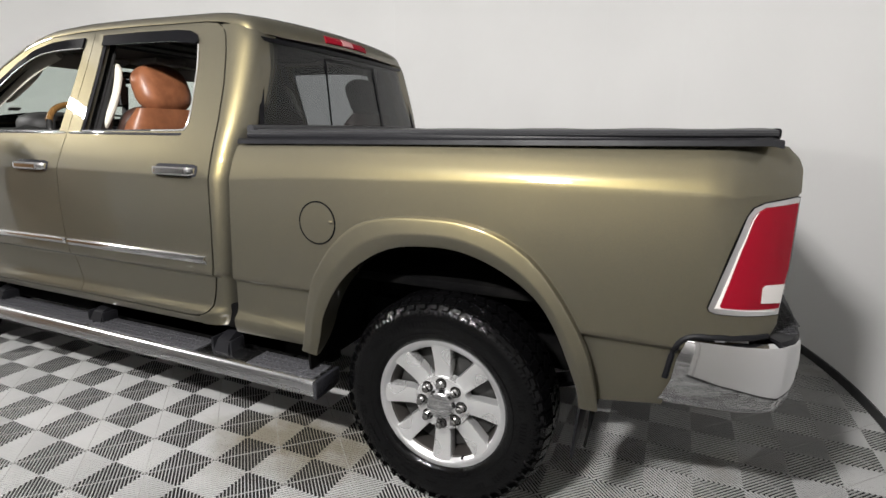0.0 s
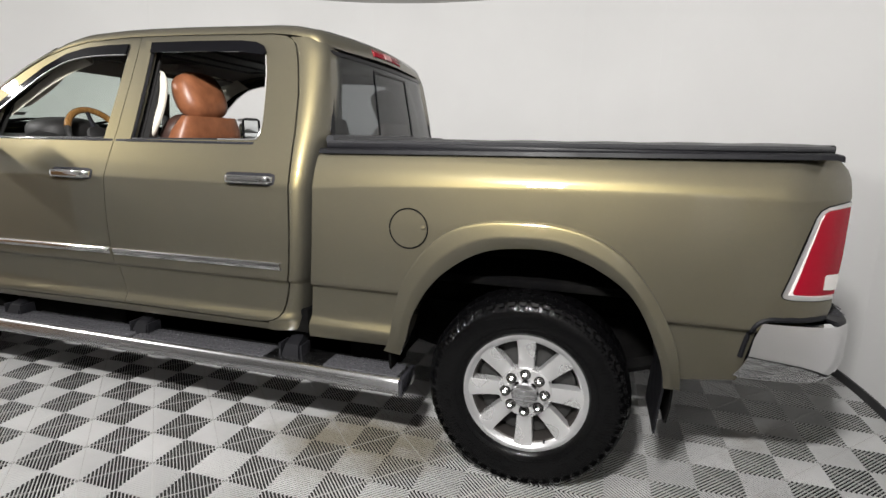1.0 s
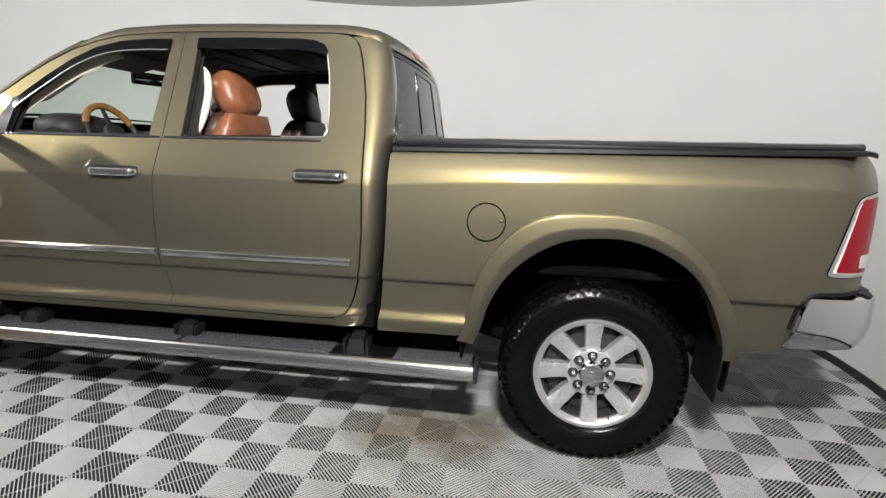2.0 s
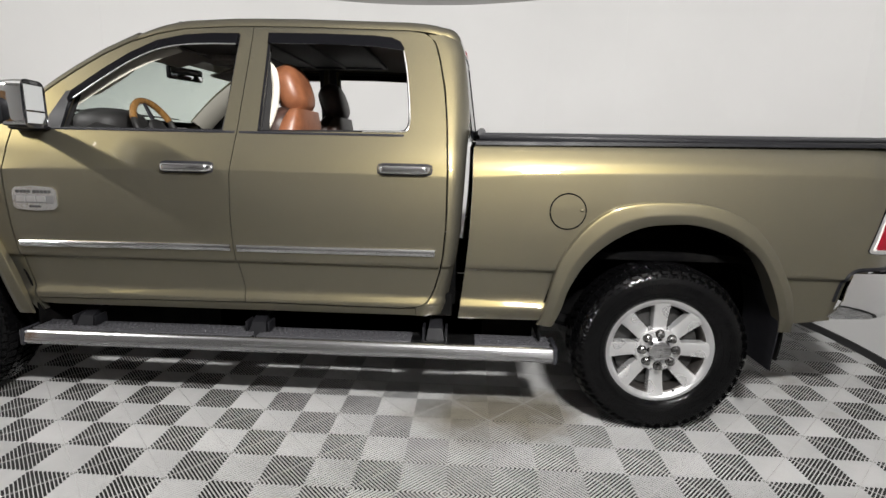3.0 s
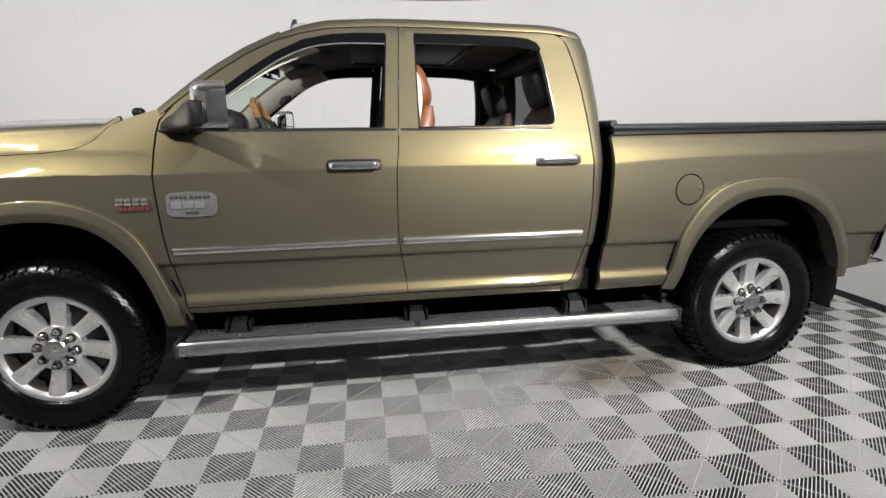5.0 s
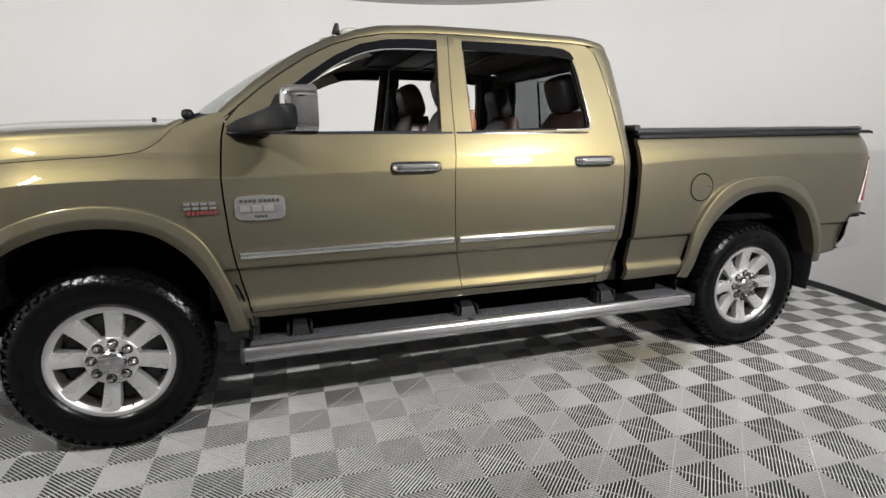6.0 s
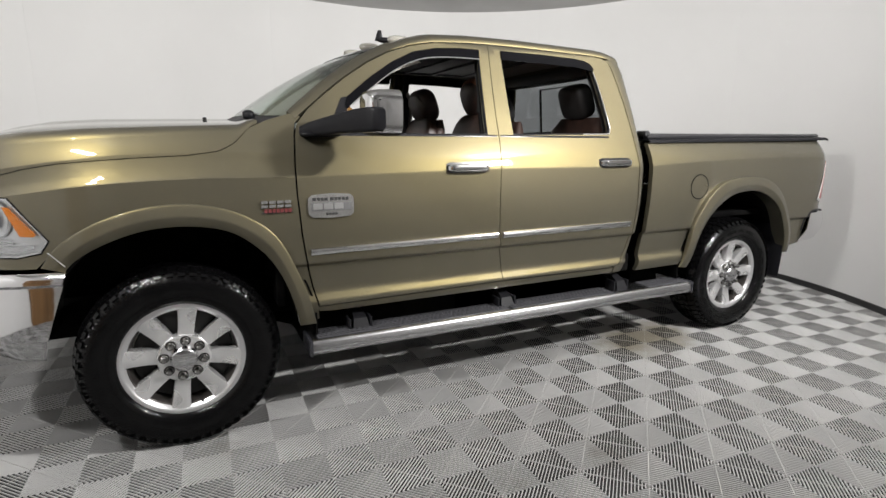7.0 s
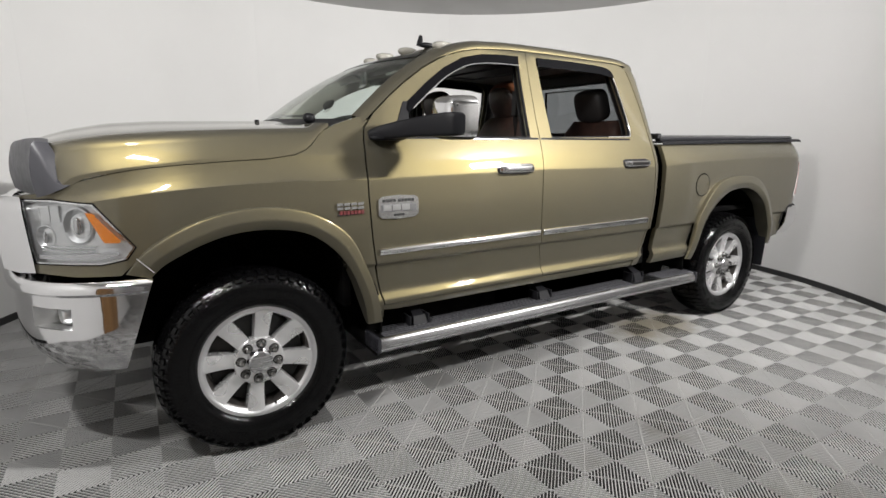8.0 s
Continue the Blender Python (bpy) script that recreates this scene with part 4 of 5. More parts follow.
def door_handle(x0, x1, z):
    """Recess plate, grip and end pieces of a pull handle."""
    mid = flank((x0 + x1) / 2, z)
    grip = []
    for k in np.linspace(0, 1, 19):
        x = x0 + (x1 - x0) * k
        e = min(k, 1 - k) / .5
        out = .012 + .026 * min(1, e / .22) ** .5
        h = .019 * (0.72 + 0.28 * min(1, e / .15) ** .5)
        row = []
        for a in np.linspace(0, 360, 21)[:-1]:
            c, s = math.cos(radians(a)), math.sin(radians(a))
            row.append((x, -(mid + out - .008 + .010 * math.copysign(abs(c) ** .85, c)), z + h * math.copysign(abs(s) ** .85, s)))
        grip.append(row)
    plate = panel([(x0 + .02, z - .028), (x0 - .004, z - .02), (x0 - .008, z), (x0 - .004, z + .022), (x0 + .02, z + .029), (x1 - .02, z + .029), (x1 + .004, z + .022), (x1 + .008, z), (x1 + .004, z - .02), (x1 - .02, z - .028)], off=.002, depth=.004, bevel=.001, step=.1)
    button = block(x1 - .052, x1 - .022, -(mid + .0325), -(mid + .025), z - .012, z + .012, .004)
    return loft(grip, closed=True, caps=True), plate, button


for (near, far), x0, x1, z in ((door_parts[0], -2.462, -2.212, 1.283), (door_parts[1], -1.412, -1.164, 1.295)):
    g, p, b = door_handle(x0, x1, z)
    for side, (g_, p_, b_) in ((far, (mirrored(g), mirrored(p), mirrored(b))), (near, (g, p, b))):
        part("handle", g_, CHROME, side, "chrome pull handle")
        part("handle_recess", p_, GLOSS, side, "dark handle recess")
        part("lock_cover", b_, SILVER, side)

# smoked rain guards over the door windows
VISOR_F = [(-2.975, 1.60), (-2.96, 1.64), (-2.825, 1.745), (-2.696, 1.832), (-2.563, 1.897), (-2.426, 1.927), (-2.286, 1.937), (-2.15, 1.938), (-2.157, 1.885), (-2.283, 1.885), (-2.423, 1.878), (-2.55, 1.853), (-2.685, 1.79), (-2.815, 1.70), (-2.94, 1.605), (-2.965, 1.58)]
VISOR_R = [(-2.0, 1.942), (-1.723, 1.942), (-1.469, 1.936), (-1.384, 1.927), (-1.34, 1.908), (-1.318, 1.875), (-1.33, 1.864), (-1.468, 1.882), (-1.721, 1.889), (-2.002, 1.89)]
for (near, far), outline in ((door_parts[0], VISOR_F), (door_parts[1], VISOR_R)):
    bm = panel(outline, off=.009, depth=.008, bevel=.002)
    for side, b in ((far, mirrored(bm)), (near, bm)):
        part("rain_guard", b, SMOKE, side, "smoked acrylic rain guard")
# bright lower window line
for (near, far), x0, x1 in ((door_parts[0], -3.05, -2.12), (door_parts[1], -2.1, -1.30)):
    bm = strip_on_flank([(x, 1.447, 1.459) for x in np.linspace(x0, x1, 10)], .006)
    for side, b in ((far, mirrored(bm)), (near, bm)):
        part("window_moulding", b, GLOSS, side)
edge_r = [(-1.322, 1.862), (-1.299, 1.753), (-1.277, 1.559), (-1.278, 1.50), (-1.290, 1.480), (-1.312, 1.471), (-1.5, 1.468)]
edge_f = [(-2.16, 1.882), (-2.283, 1.882), (-2.423, 1.875), (-2.55, 1.850), (-2.685, 1.787), (-2.815, 1.697), (-2.94, 1.602)]
for (near, far), line, out in ((door_parts[1], edge_r, .001), (door_parts[0], edge_f, .012)):
    bm = tube([(x, -(flank(x, z) + out), z) for x, z in smooth_line(line, 30)], .0032, 6)
    for side, b in ((far, mirrored(bm)), (near, bm)):
        part("bright_edge", b, SILVER, side, "thin bright edge")
# black mirror corner
SAIL = [(-3.075, 1.45), (-3.06, 1.50), (-2.99, 1.635), (-2.962, 1.64), (-2.985, 1.452)]
bm = panel(SAIL, off=.004, depth=.02, bevel=.002)
for side, b in ((door_parts[0][1], mirrored(bm)), (door_parts[0][0], bm)):
    part("mirror_corner", b, BLACK, side)


for x0, z0, x1, z1 in ((-4.243, .975, -4.188, .915),):
    pts = [(x0 + (x1 - x0) * k, z0 + (z1 - z0) * k) for k in np.linspace(0, 1, 8)]
    both("lip_seam", tube([(x, -(flank(x, z) + .034), z) for x, z in pts], .0022, 6), SILVER, truck)

# filler flap
def ring_outline(cx, cz, r, n=40):
    return [(cx + r * math.cos(k * math.tau / n), cz + r * math.sin(k * math.tau / n)) for k in range(n)]


flap = part("fuel_flap", panel(ring_outline(-.515, 1.12, .0805), off=.0025, depth=.004, bevel=.0015), PAINT, truck)
loop = [(x, -(flank(x, z) + .0005), z) for x, z in ring_outline(-.515, 1.12, .084, 48)]
part("flap_gap", tube(loop, .0034, 6, closed=True), DARK, flap)
part("finger_notch", blob(.012, .007, .008, (-.449, -(flank(-.449, 1.128) + .002), 1.128), 2.2, 12, 8), PAINT, flap)

# door plaque and wing emblem: plain metal shapes, the lettering as bars
def plaque(parent):
    x0, x1, z0, z1 = -3.205, -2.985, 1.058, 1.172
    out = [(x0 + .018, z1 - .003), (x0 + .11, z1 + .003), (x1 - .018, z1 - .003), (x1, z1 - .018), (x1 + .002, (z0 + z1) / 2), (x1, z0 + .018), (x1 - .018, z0 + .003), (x0 + .11, z0 - .003), (x0 + .018, z0 + .003), (x0, z0 + .018), (x0 - .002, (z0 + z1) / 2), (x0, z1 - .018)]
    base = part("plaque", panel(out[::-1], off=.008, depth=.008, bevel=.004, step=.1), BADGE, parent, "silver plaque with raised bars")
    part("plaque_field", panel([(x0 + .012, z0 + .034), (x1 - .012, z0 + .034), (x1 - .012, z1 - .042), (x0 + .012, z1 - .042)], off=.0095, depth=.001, bevel=.001, step=.1), FIELD, base)
    for x, wd in ((.02, .016), (.042, .013), (.06, .013), (.078, .013), (.105, .016), (.126, .013), (.144, .013), (.163, .013), (.182, .012)):
        part("letter_bar", panel([(x0 + x, z1 - .031), (x0 + x + wd, z1 - .031), (x0 + x + wd, z1 - .017), (x0 + x, z1 - .017)], off=.0105, depth=.002, bevel=.0005, step=.1), BAR_DARK, base)
    for x in (.022, .073, .124):
        part("raised_bar", panel([(x0 + x, z0 + .041), (x0 + x + .044, z0 + .041), (x0 + x + .044, z0 + .069), (x0 + x, z0 + .069)], off=.013, depth=.004, bevel=.0015, step=.1), SILVER, base)
    for x in (.082, .097, .112, .127):
        part("letter_bar", panel([(x0 + x, z0 + .013), (x0 + x + .011, z0 + .013), (x0 + x + .011, z0 + .023), (x0 + x, z0 + .023)], off=.0105, depth=.002, bevel=.0005, step=.1), BAR_DARK, base)


plaque(door_parts[0][0])
emblem = part("wing_emblem", panel([(-3.415, 1.089), (-3.28, 1.093), (-3.28, 1.1), (-3.415, 1.096)], off=.005, depth=.006, bevel=.001, step=.1), BAR_DARK, truck, "chrome and red bar emblem")
for k in range(4):
    x = -3.418 + k * .035
    for z0, z1 in ((1.117, 1.130), (1.136, 1.149)):
        part("letter_bar", panel([(x, z0), (x + .029, z0 + .001), (x + .029, z1 + .001), (x, z1)], off=.009, depth=.008, bevel=.0015, step=.1), BADGE, emblem)
for k in range(7):
    x = -3.405 + k * .018
    part("red_bar", panel([(x, 1.094), (x + .013, 1.094), (x + .013, 1.111), (x, 1.111)], off=.008, depth=.007, bevel=.001, step=.1), BAR_RED, emblem)

# ---------------------------------------------------------------- lamps
TAIL = [(.884, .974), (.889, .965), (.906, .960), (1.083, .949), (1.093, 1.10), (1.094, 1.300), (1.085, 1.302), (.998, 1.288), (.97, 1.274), (.956, 1.25)]
TAIL_IN = [(.914, .986), (.920, .980), (1.081, .970), (1.091, 1.10), (1.092, 1.286), (1.005, 1.276), (.984, 1.262), (.974, 1.245)]
near, far = both("tail_lamp", panel(TAIL, off=.0035, depth=.02, bevel=.004, step=.03), CHROME, truck, "chrome framed red tail lamp")
for side, flip in ((near, False), (far, True)):
    # dark sheet put in for the shaded gap round the tail lamp
    gap_shade = panel(shrink(TAIL, -.0035), off=.0008, depth=.01, bevel=.001, step=.03)
    part("gap_shade", mirrored(gap_shade) if flip else gap_shade, DARK, side)
    for name, outline, off, mat, label in (("lens", TAIL_IN, .008, REDLENS, "red lens"), ("inner_bezel", shrink(TAIL, .018), .0055, WHITELENS, "pale bezel"), ("reverse_lens", [(1.024, .995), (1.082, .988), (1.087, 1.045), (1.03, 1.048), (1.022, 1.04)], .0125, WHITELENS, "white ribbed reverse lens")):
        bm = panel(outline, off=off, depth=.01, bevel=.003, step=.03)
        part(name, mirrored(bm) if flip else bm, mat, side, label)
        if flip:
            bm.free()
# headlamps
HEAD = [(-4.61, 1.20), (-4.507, 1.203), (-4.368, 1.189), (-4.242, 1.016), (-4.275, .967), (-4.363, .947), (-4.59, .945), (-4.60, 1.0)]
near, far = both("headlamp", panel(HEAD, off=-.035, depth=.02, bevel=.003, step=.04), HOUSING, truck, "clear headlamp with amber side reflector")
for side, flip in ((near, False), (far, True)):
    def add(name, bm, mat, label=""):
        part(name, mirrored(bm) if flip else bm, mat, side, label)
        if flip:
            bm.free()
    lens = panel(shrink(HEAD, .004), off=.004, depth=.03, bevel=.006, step=.04)
    add("lens", lens, HAZY, "slightly hazed clear lens")
    # dark sheet likewise standing for the headlamp's shaded gap
    add("gap_shade", panel(shrink(HEAD, -.0045), [shrink(HEAD, .001)], off=.0012, depth=.03, bevel=.001, step=.04), DARK)
    add("bezel", panel(HEAD, [shrink(HEAD, .008)], off=.0, depth=.03, bevel=.002, step=.04), CHROME)
    add("turn_reflector", panel([(-4.398, 1.154), (-4.374, 1.150), (-4.288, 1.04), (-4.296, 1.031), (-4.346, 1.033)], off=-.016, depth=.012, bevel=.003, step=.03), AMBER, "amber reflector")
    for k in range(6):
        z = 1.045 + .019 * k
        add("reflector_rib", panel([(-4.351 - .007 * k, z), (-4.298 - .013 * k, z), (-4.303 - .013 * k, z + .009), (-4.354 - .007 * k, z + .009)], off=-.0135, depth=.006, bevel=.002, step=.05), AMBER)
    for cx, cz, r in ((-4.425, 1.10, .058), (-4.54, 1.05, .04)):
        c = Vector((cx, -(flank(cx, cz) - .03), cz))
        turn_out = Matrix.Translation(c) @ pose(0, 0, 0, 0, 0, -30) @ Matrix.Diagonal((1, 1, 1.25, 1))
        bowl = revolve([(0, .022), (r * .35, .014), (r * .7, .005), (r * .95, -.005), (r * 1.05, -.003)], 28)
        bowl.transform(turn_out)
        add("reflector_bowl", bowl, BULB)
        shield = blob(r * .28, .012, r * .5, (0, -.004, 0), 2.2, 14, 10)
        shield.transform(turn_out)
        add("bulb_shield", shield, CHROME)
    # stepped facets between the bowls
    for k in range(3):
        x0 = -4.585 + .034 * k
        add("facet", panel([(x0, 1.115), (x0 + .032, 1.115), (x0 + .032, 1.178), (x0, 1.178)], off=-.026 + .003 * (k % 2), depth=.008, bevel=.003, step=.05), HOUSING)
    for z0 in (.996, 1.012):
        add("lamp_ridge", panel([(-4.56, z0), (-4.375, z0), (-4.375, z0 + .006), (-4.56, z0 + .006)], off=-.018, depth=.012, bevel=.002, step=.05), CHROME)
    add("lower_trim", panel([(-4.58, .965), (-4.37, .965), (-4.30, .985), (-4.30, .995), (-4.58, .98)], off=-.01, depth=.02, bevel=.002, step=.04), CHROME)

# ---------------------------------------------------------------- bumpers
def wrap(points, n):
    half = smooth_line(points, n)
    return half + [(x, -y) for x, y in half[-2::-1]]


# plan of the front bumper, from the near end round to the far end
FRONT_PLAN = [(-4.195, -.972), (-4.28, -.962), (-4.40, -.935), (-4.52, -.875), (-4.62, -.77), (-4.69, -.62), (-4.735, -.42), (-4.76, -.2), (-4.765, 0)]
plan = wrap(FRONT_PLAN, 26)
rows = []
SEC = [(-.05, .875), (-.012, .886), (.0, .880), (.012, .862), (.012, .842), (-.012, .825), (-.013, .778), (-.010, .69), (-.016, .60), (-.045, .545), (-.075, .50), (-.09, .488)]
for n, (x, y) in enumerate(plan):
    a, b = plan[max(n - 1, 0)], plan[min(n + 1, len(plan) - 1)]
    t = Vector((b[0] - a[0], b[1] - a[1])).normalized()
    out = Vector((t.y, -t.x))
    if out.dot(Vector((x + 3.9, y * 0.6))) < 0:
        out = -out
    rows.append([(x + out.x * d - .35 * (.88 - z) * min(1, max(0, (x + 4.5) / .3)), y + out.y * d, z) for d, z in SEC])
fog_cells = {(i, 6) for i in (6, 7, 8, 9)} | {(len(plan) - 2 - i, 6) for i in (6, 7, 8, 9)}
bumper = part("front_bumper", thicken(loft(rows, skip=fog_cells), .006), CHROME, truck, "chrome front bumper with fog lamp openings")
for i0 in (6, len(plan) - 11):
    bm = bmesh.new()
    ring = [rows[i0][6], rows[i0 + 4][6], rows[i0 + 4][7], rows[i0][7]]
    back = [(p[0] + .09, p[1] * .96, p[2]) for p in ring]
    loft([ring + ring[:1], back + back[:1]], bm=bm)
    bm.faces.new([bm.verts.new(p) for p in back])
    part("fog_lamp_recess", bm, SILVER, bumper, "silver fog lamp recess")
for i0 in (6, len(plan) - 11):
    c = Vector(rows[i0 + 2][6]) * .5 + Vector(rows[i0 + 2][7]) * .5
    bm = revolve([(0, -.022), (.03, -.018), (.042, -.004), (.045, .02)], 20)
    bm.transform(Matrix.Translation(c + Vector((.05, -.03 * (1 if c.y > 0 else -1), 0))) @ pose(0, 0, 0, 0, 0, -70 if c.y < 0 else -110))
    part("fog_lamp", bm, BULB, bumper)
# grille: chrome surround, cross bars and dark mesh
bm = bmesh.new()
for z, r in ((.905, .03), (1.17, .018)):
    tube([(-4.68, -.48, z), (-4.71, -.3, z), (-4.725, 0, z), (-4.71, .3, z), (-4.68, .48, z)], r, 12, bm)
grille = part("grille", bm, CHROME, truck, "chrome grille with cross bars")
FRAME = [(-4.613, 1.212), (-4.66, 1.215), (-4.715, 1.205), (-4.72, 1.05), (-4.715, .91), (-4.66, .90), (-4.595, .905), (-4.60, 1.0)]
bm = panel(FRAME, off=.012, depth=.06, bevel=.008, step=.02)
for b in (mirrored(bm), bm):
    part("grille_frame", b, CHROME, grille, "chrome upright of the grille")
for pts in ([(-4.69, -.46, 1.08), (-4.725, -.3, 1.08), (-4.74, 0, 1.08), (-4.725, .3, 1.08), (-4.69, .46, 1.08)], [(-4.72, 0, .90), (-4.745, 0, 1.08), (-4.725, 0, 1.17)]):
    part("cross_bar", tube(pts, .028, 10), CHROME, grille)
part("mesh_panel", block(-4.66, -4.60, -.48, .48, .90, 1.15, .01), DARK, grille)
part("radiator_support", block(-4.58, -4.35, -.56, .56, .62, 1.18, .02), DARK, truck)

REAR_PLAN = [(.815, -1.003), (.90, -1.001), (1.02, -.985), (1.105, -.947), (1.15, -.885), (1.175, -.78), (1.195, -.55), (1.21, -.25), (1.215, 0)]
plan = wrap(REAR_PLAN, 22)
rows = []
for n, (x, y) in enumerate(plan):
    e = min(1, min(n, len(plan) - 1 - n) / 4)
    rows.append([(x - d * (1 if abs(y) < .85 else .3) - (1 - e) * lean, y * (1 - d * (.3 if abs(y) < .85 else 1)), z) for d, z, lean in ((.03, .866, -.03), (.006, .862, -.025), (0, .85, -.02), (-.004, .80, 0), (-.003, .735, .008), (.006, .70, .015), (.022, .665, .022), (.04, .635, .028), (.06, .618, .03), (.09, .615, .03))])
bumper = part("rear_bumper", thicken(loft(rows), .006), CHROME, truck, "chrome rear step bumper with black tread pad")
outer = [(x - .012, y * .985) for x, y in plan[5:-5]]
inner = [(max(x - .13, 1.03), y * .9) for x, y in outer]
part("step_pad", thicken(loft([[(x, y, .868) for x, y in inner], [(x, y, .876) for x, y in inner], [(x, y, .874) for x, y in outer], [(x + .008, y * 1.008, .862) for x, y in outer]]), .01), BLACK, bumper, "black step pad with honeycomb tread")
bm = bmesh.new()
for i in range(7):
    for j in range(36):
        x, y = 1.05 + i * .019, -.84 + j * .022 + (.011 if i % 2 else 0)
        if x + abs(y) * .16 > 1.285 or y > -.02:
            continue
        for a in range(6):
            c0, c1 = [Vector((x + .0115 * math.cos(radians(60 * k)), y + .0115 * math.sin(radians(60 * k)), .8765)) for k in (a, a + 1)]
            q = [bm.verts.new(p) for p in (c0, c1, c1 + (Vector((x, y, .882)) - c1) * .16 + Vector((0, 0, .002)), c0 + (Vector((x, y, .882)) - c0) * .16 + Vector((0, 0, .002)))]
            bm.faces.new(q)
part("tread_ribs", bm, GREYPLASTIC, bumper)
bm = tube([(x, -(flank(x, z) - .005), z) for x, z in smooth_line([(.790, .715), (.795, .75), (.803, .80), (.818, .85), (.85, .876), (.90, .882), (1.0, .882), (1.06, .880)], 24)], .011, 8)
both("bumper_seal", bm, BLACK, truck, "black rubber bumper seal")

# ---------------------------------------------------------------- tonneau cover
cover = new("bed_cover")
tagged(cover, "black soft vinyl roll-up cover over the truck bed", "bed cover")
part("side_rail", block(-.94, .96, -.905, -.86, 1.442, 1.466, .006), BLACK, cover)
part("side_rail", block(-.94, .96, .86, .905, 1.442, 1.466, .006), BLACK, cover)
rows = []
for x in np.linspace(-.93, 1.02, 45):
    rise = (x + .93) / 1.98 * .016
    draw = 1 - .04 * max(0, (x - .86) / .16) ** 2
    sag = -.004 * math.sin((x + .93) / 1.98 * math.pi * 5) ** 2
    rows.append([(x, -y * draw, z + rise + (sag if abs(y) < .8 else 0)) for y, z in ((.893, 1.452), (.902, 1.458), (.904, 1.466), (.895, 1.474), (.86, 1.478), (.6, 1.484), (.3, 1.487), (0, 1.488), (-.3, 1.487), (-.6, 1.484), (-.86, 1.478), (-.895, 1.474), (-.904, 1.466), (-.902, 1.458), (-.893, 1.452))])
part("vinyl_sheet", thicken(loft(rows), .006), VINYL, cover, "black grained vinyl sheet")
part("end_bar", block(1.008, 1.030, -.852, .852, 1.462, 1.496, .01, 3), BLACK, cover)
part("front_roll", tube([(-.93, -.89, 1.478), (-.93, 0, 1.486), (-.93, .89, 1.478)], .02, 10), VINYL, cover)

# ---------------------------------------------------------------- running boards
def running_board(sign):
    tip0, tip1 = -3.235, -.53
    rows = []
    for x in [tip0, tip0 + .006, tip0 + .02] + list(np.linspace(tip0 + .1, tip1 - .1, 20)) + [tip1 - .02, tip1 - .006, tip1]:
        e = min(1, min(x - tip0, tip1 - x) / .02)
        s = .9 + .1 * e ** .5
        rows.append([(x, sign * (.96 + (y - .96) * s), .408 + (z - .408) * s) for y, z in ((.885, .372), (1.026, .368), (1.041, .375), (1.046, .384), (1.0455, .394), (1.040, .428), (1.034, .438), (1.022, .445), (.99, .447), (.895, .447), (.88, .437), (.875, .39))])
    bar = part("running_board", loft(rows, closed=True, caps=True), BRUSHED, truck, "polished running board with black tread pads", 30)
    for x0, x1 in ((-3.19, -2.06), (-2.03, -1.25), (-.93, -.56)) if sign < 0 else ():
        pad = part("tread_pad", block(x0, x1, sign * 1.02, sign * .885, .446, .452, .003), GREYPLASTIC, bar, "dark grey tread pad")
        bm = bmesh.new()
        for i in range(int((x1 - x0) / .028)):
            for j in range(5):
                x, y = x0 + .018 + i * .028 + (.012 if j % 2 else 0), sign * (.902 + j * .025)
                block(x - .009, x + .009, y - .005, y + .005, .451, .4555, bm=bm, turn=Matrix.Translation((x, y, 0)) @ pose(0, 0, 0, 0, 0, 35 if j % 2 else -35) @ Matrix.Translation((-x, -y, 0)))
        part("tread_studs", bm, GREYPLASTIC, pad)
    for x in (tip0 - .006, tip1 - .016):
        part("end_cap", block(x, x + .022, sign * 1.048, sign * .872, .366, .450, .008, 2), GLOSS, bar)
    for x in (-2.95, -2.04, -1.13):
        bm = loft([[(x - .045, sign * .975, .447), (x + .045, sign * .975, .447), (x + .045, sign * .88, .447), (x - .045, sign * .88, .447)], [(x - .035, sign * .95, .50), (x + .035, sign * .95, .50), (x + .035, sign * .86, .50), (x - .035, sign * .86, .50)], [(x - .03, sign * .88, .535), (x + .03, sign * .88, .535), (x + .03, sign * .79, .515), (x - .03, sign * .79, .515)]], closed=True, caps=True)
        for d in (-.06, .055):
            block(x + d - .006, x + d + .006, sign * .965, sign * .88, .445, .505, .003, bm=bm)
        part("bracket", bm, BLACK, bar, "black bracket")


running_board(-1)
running_board(1)

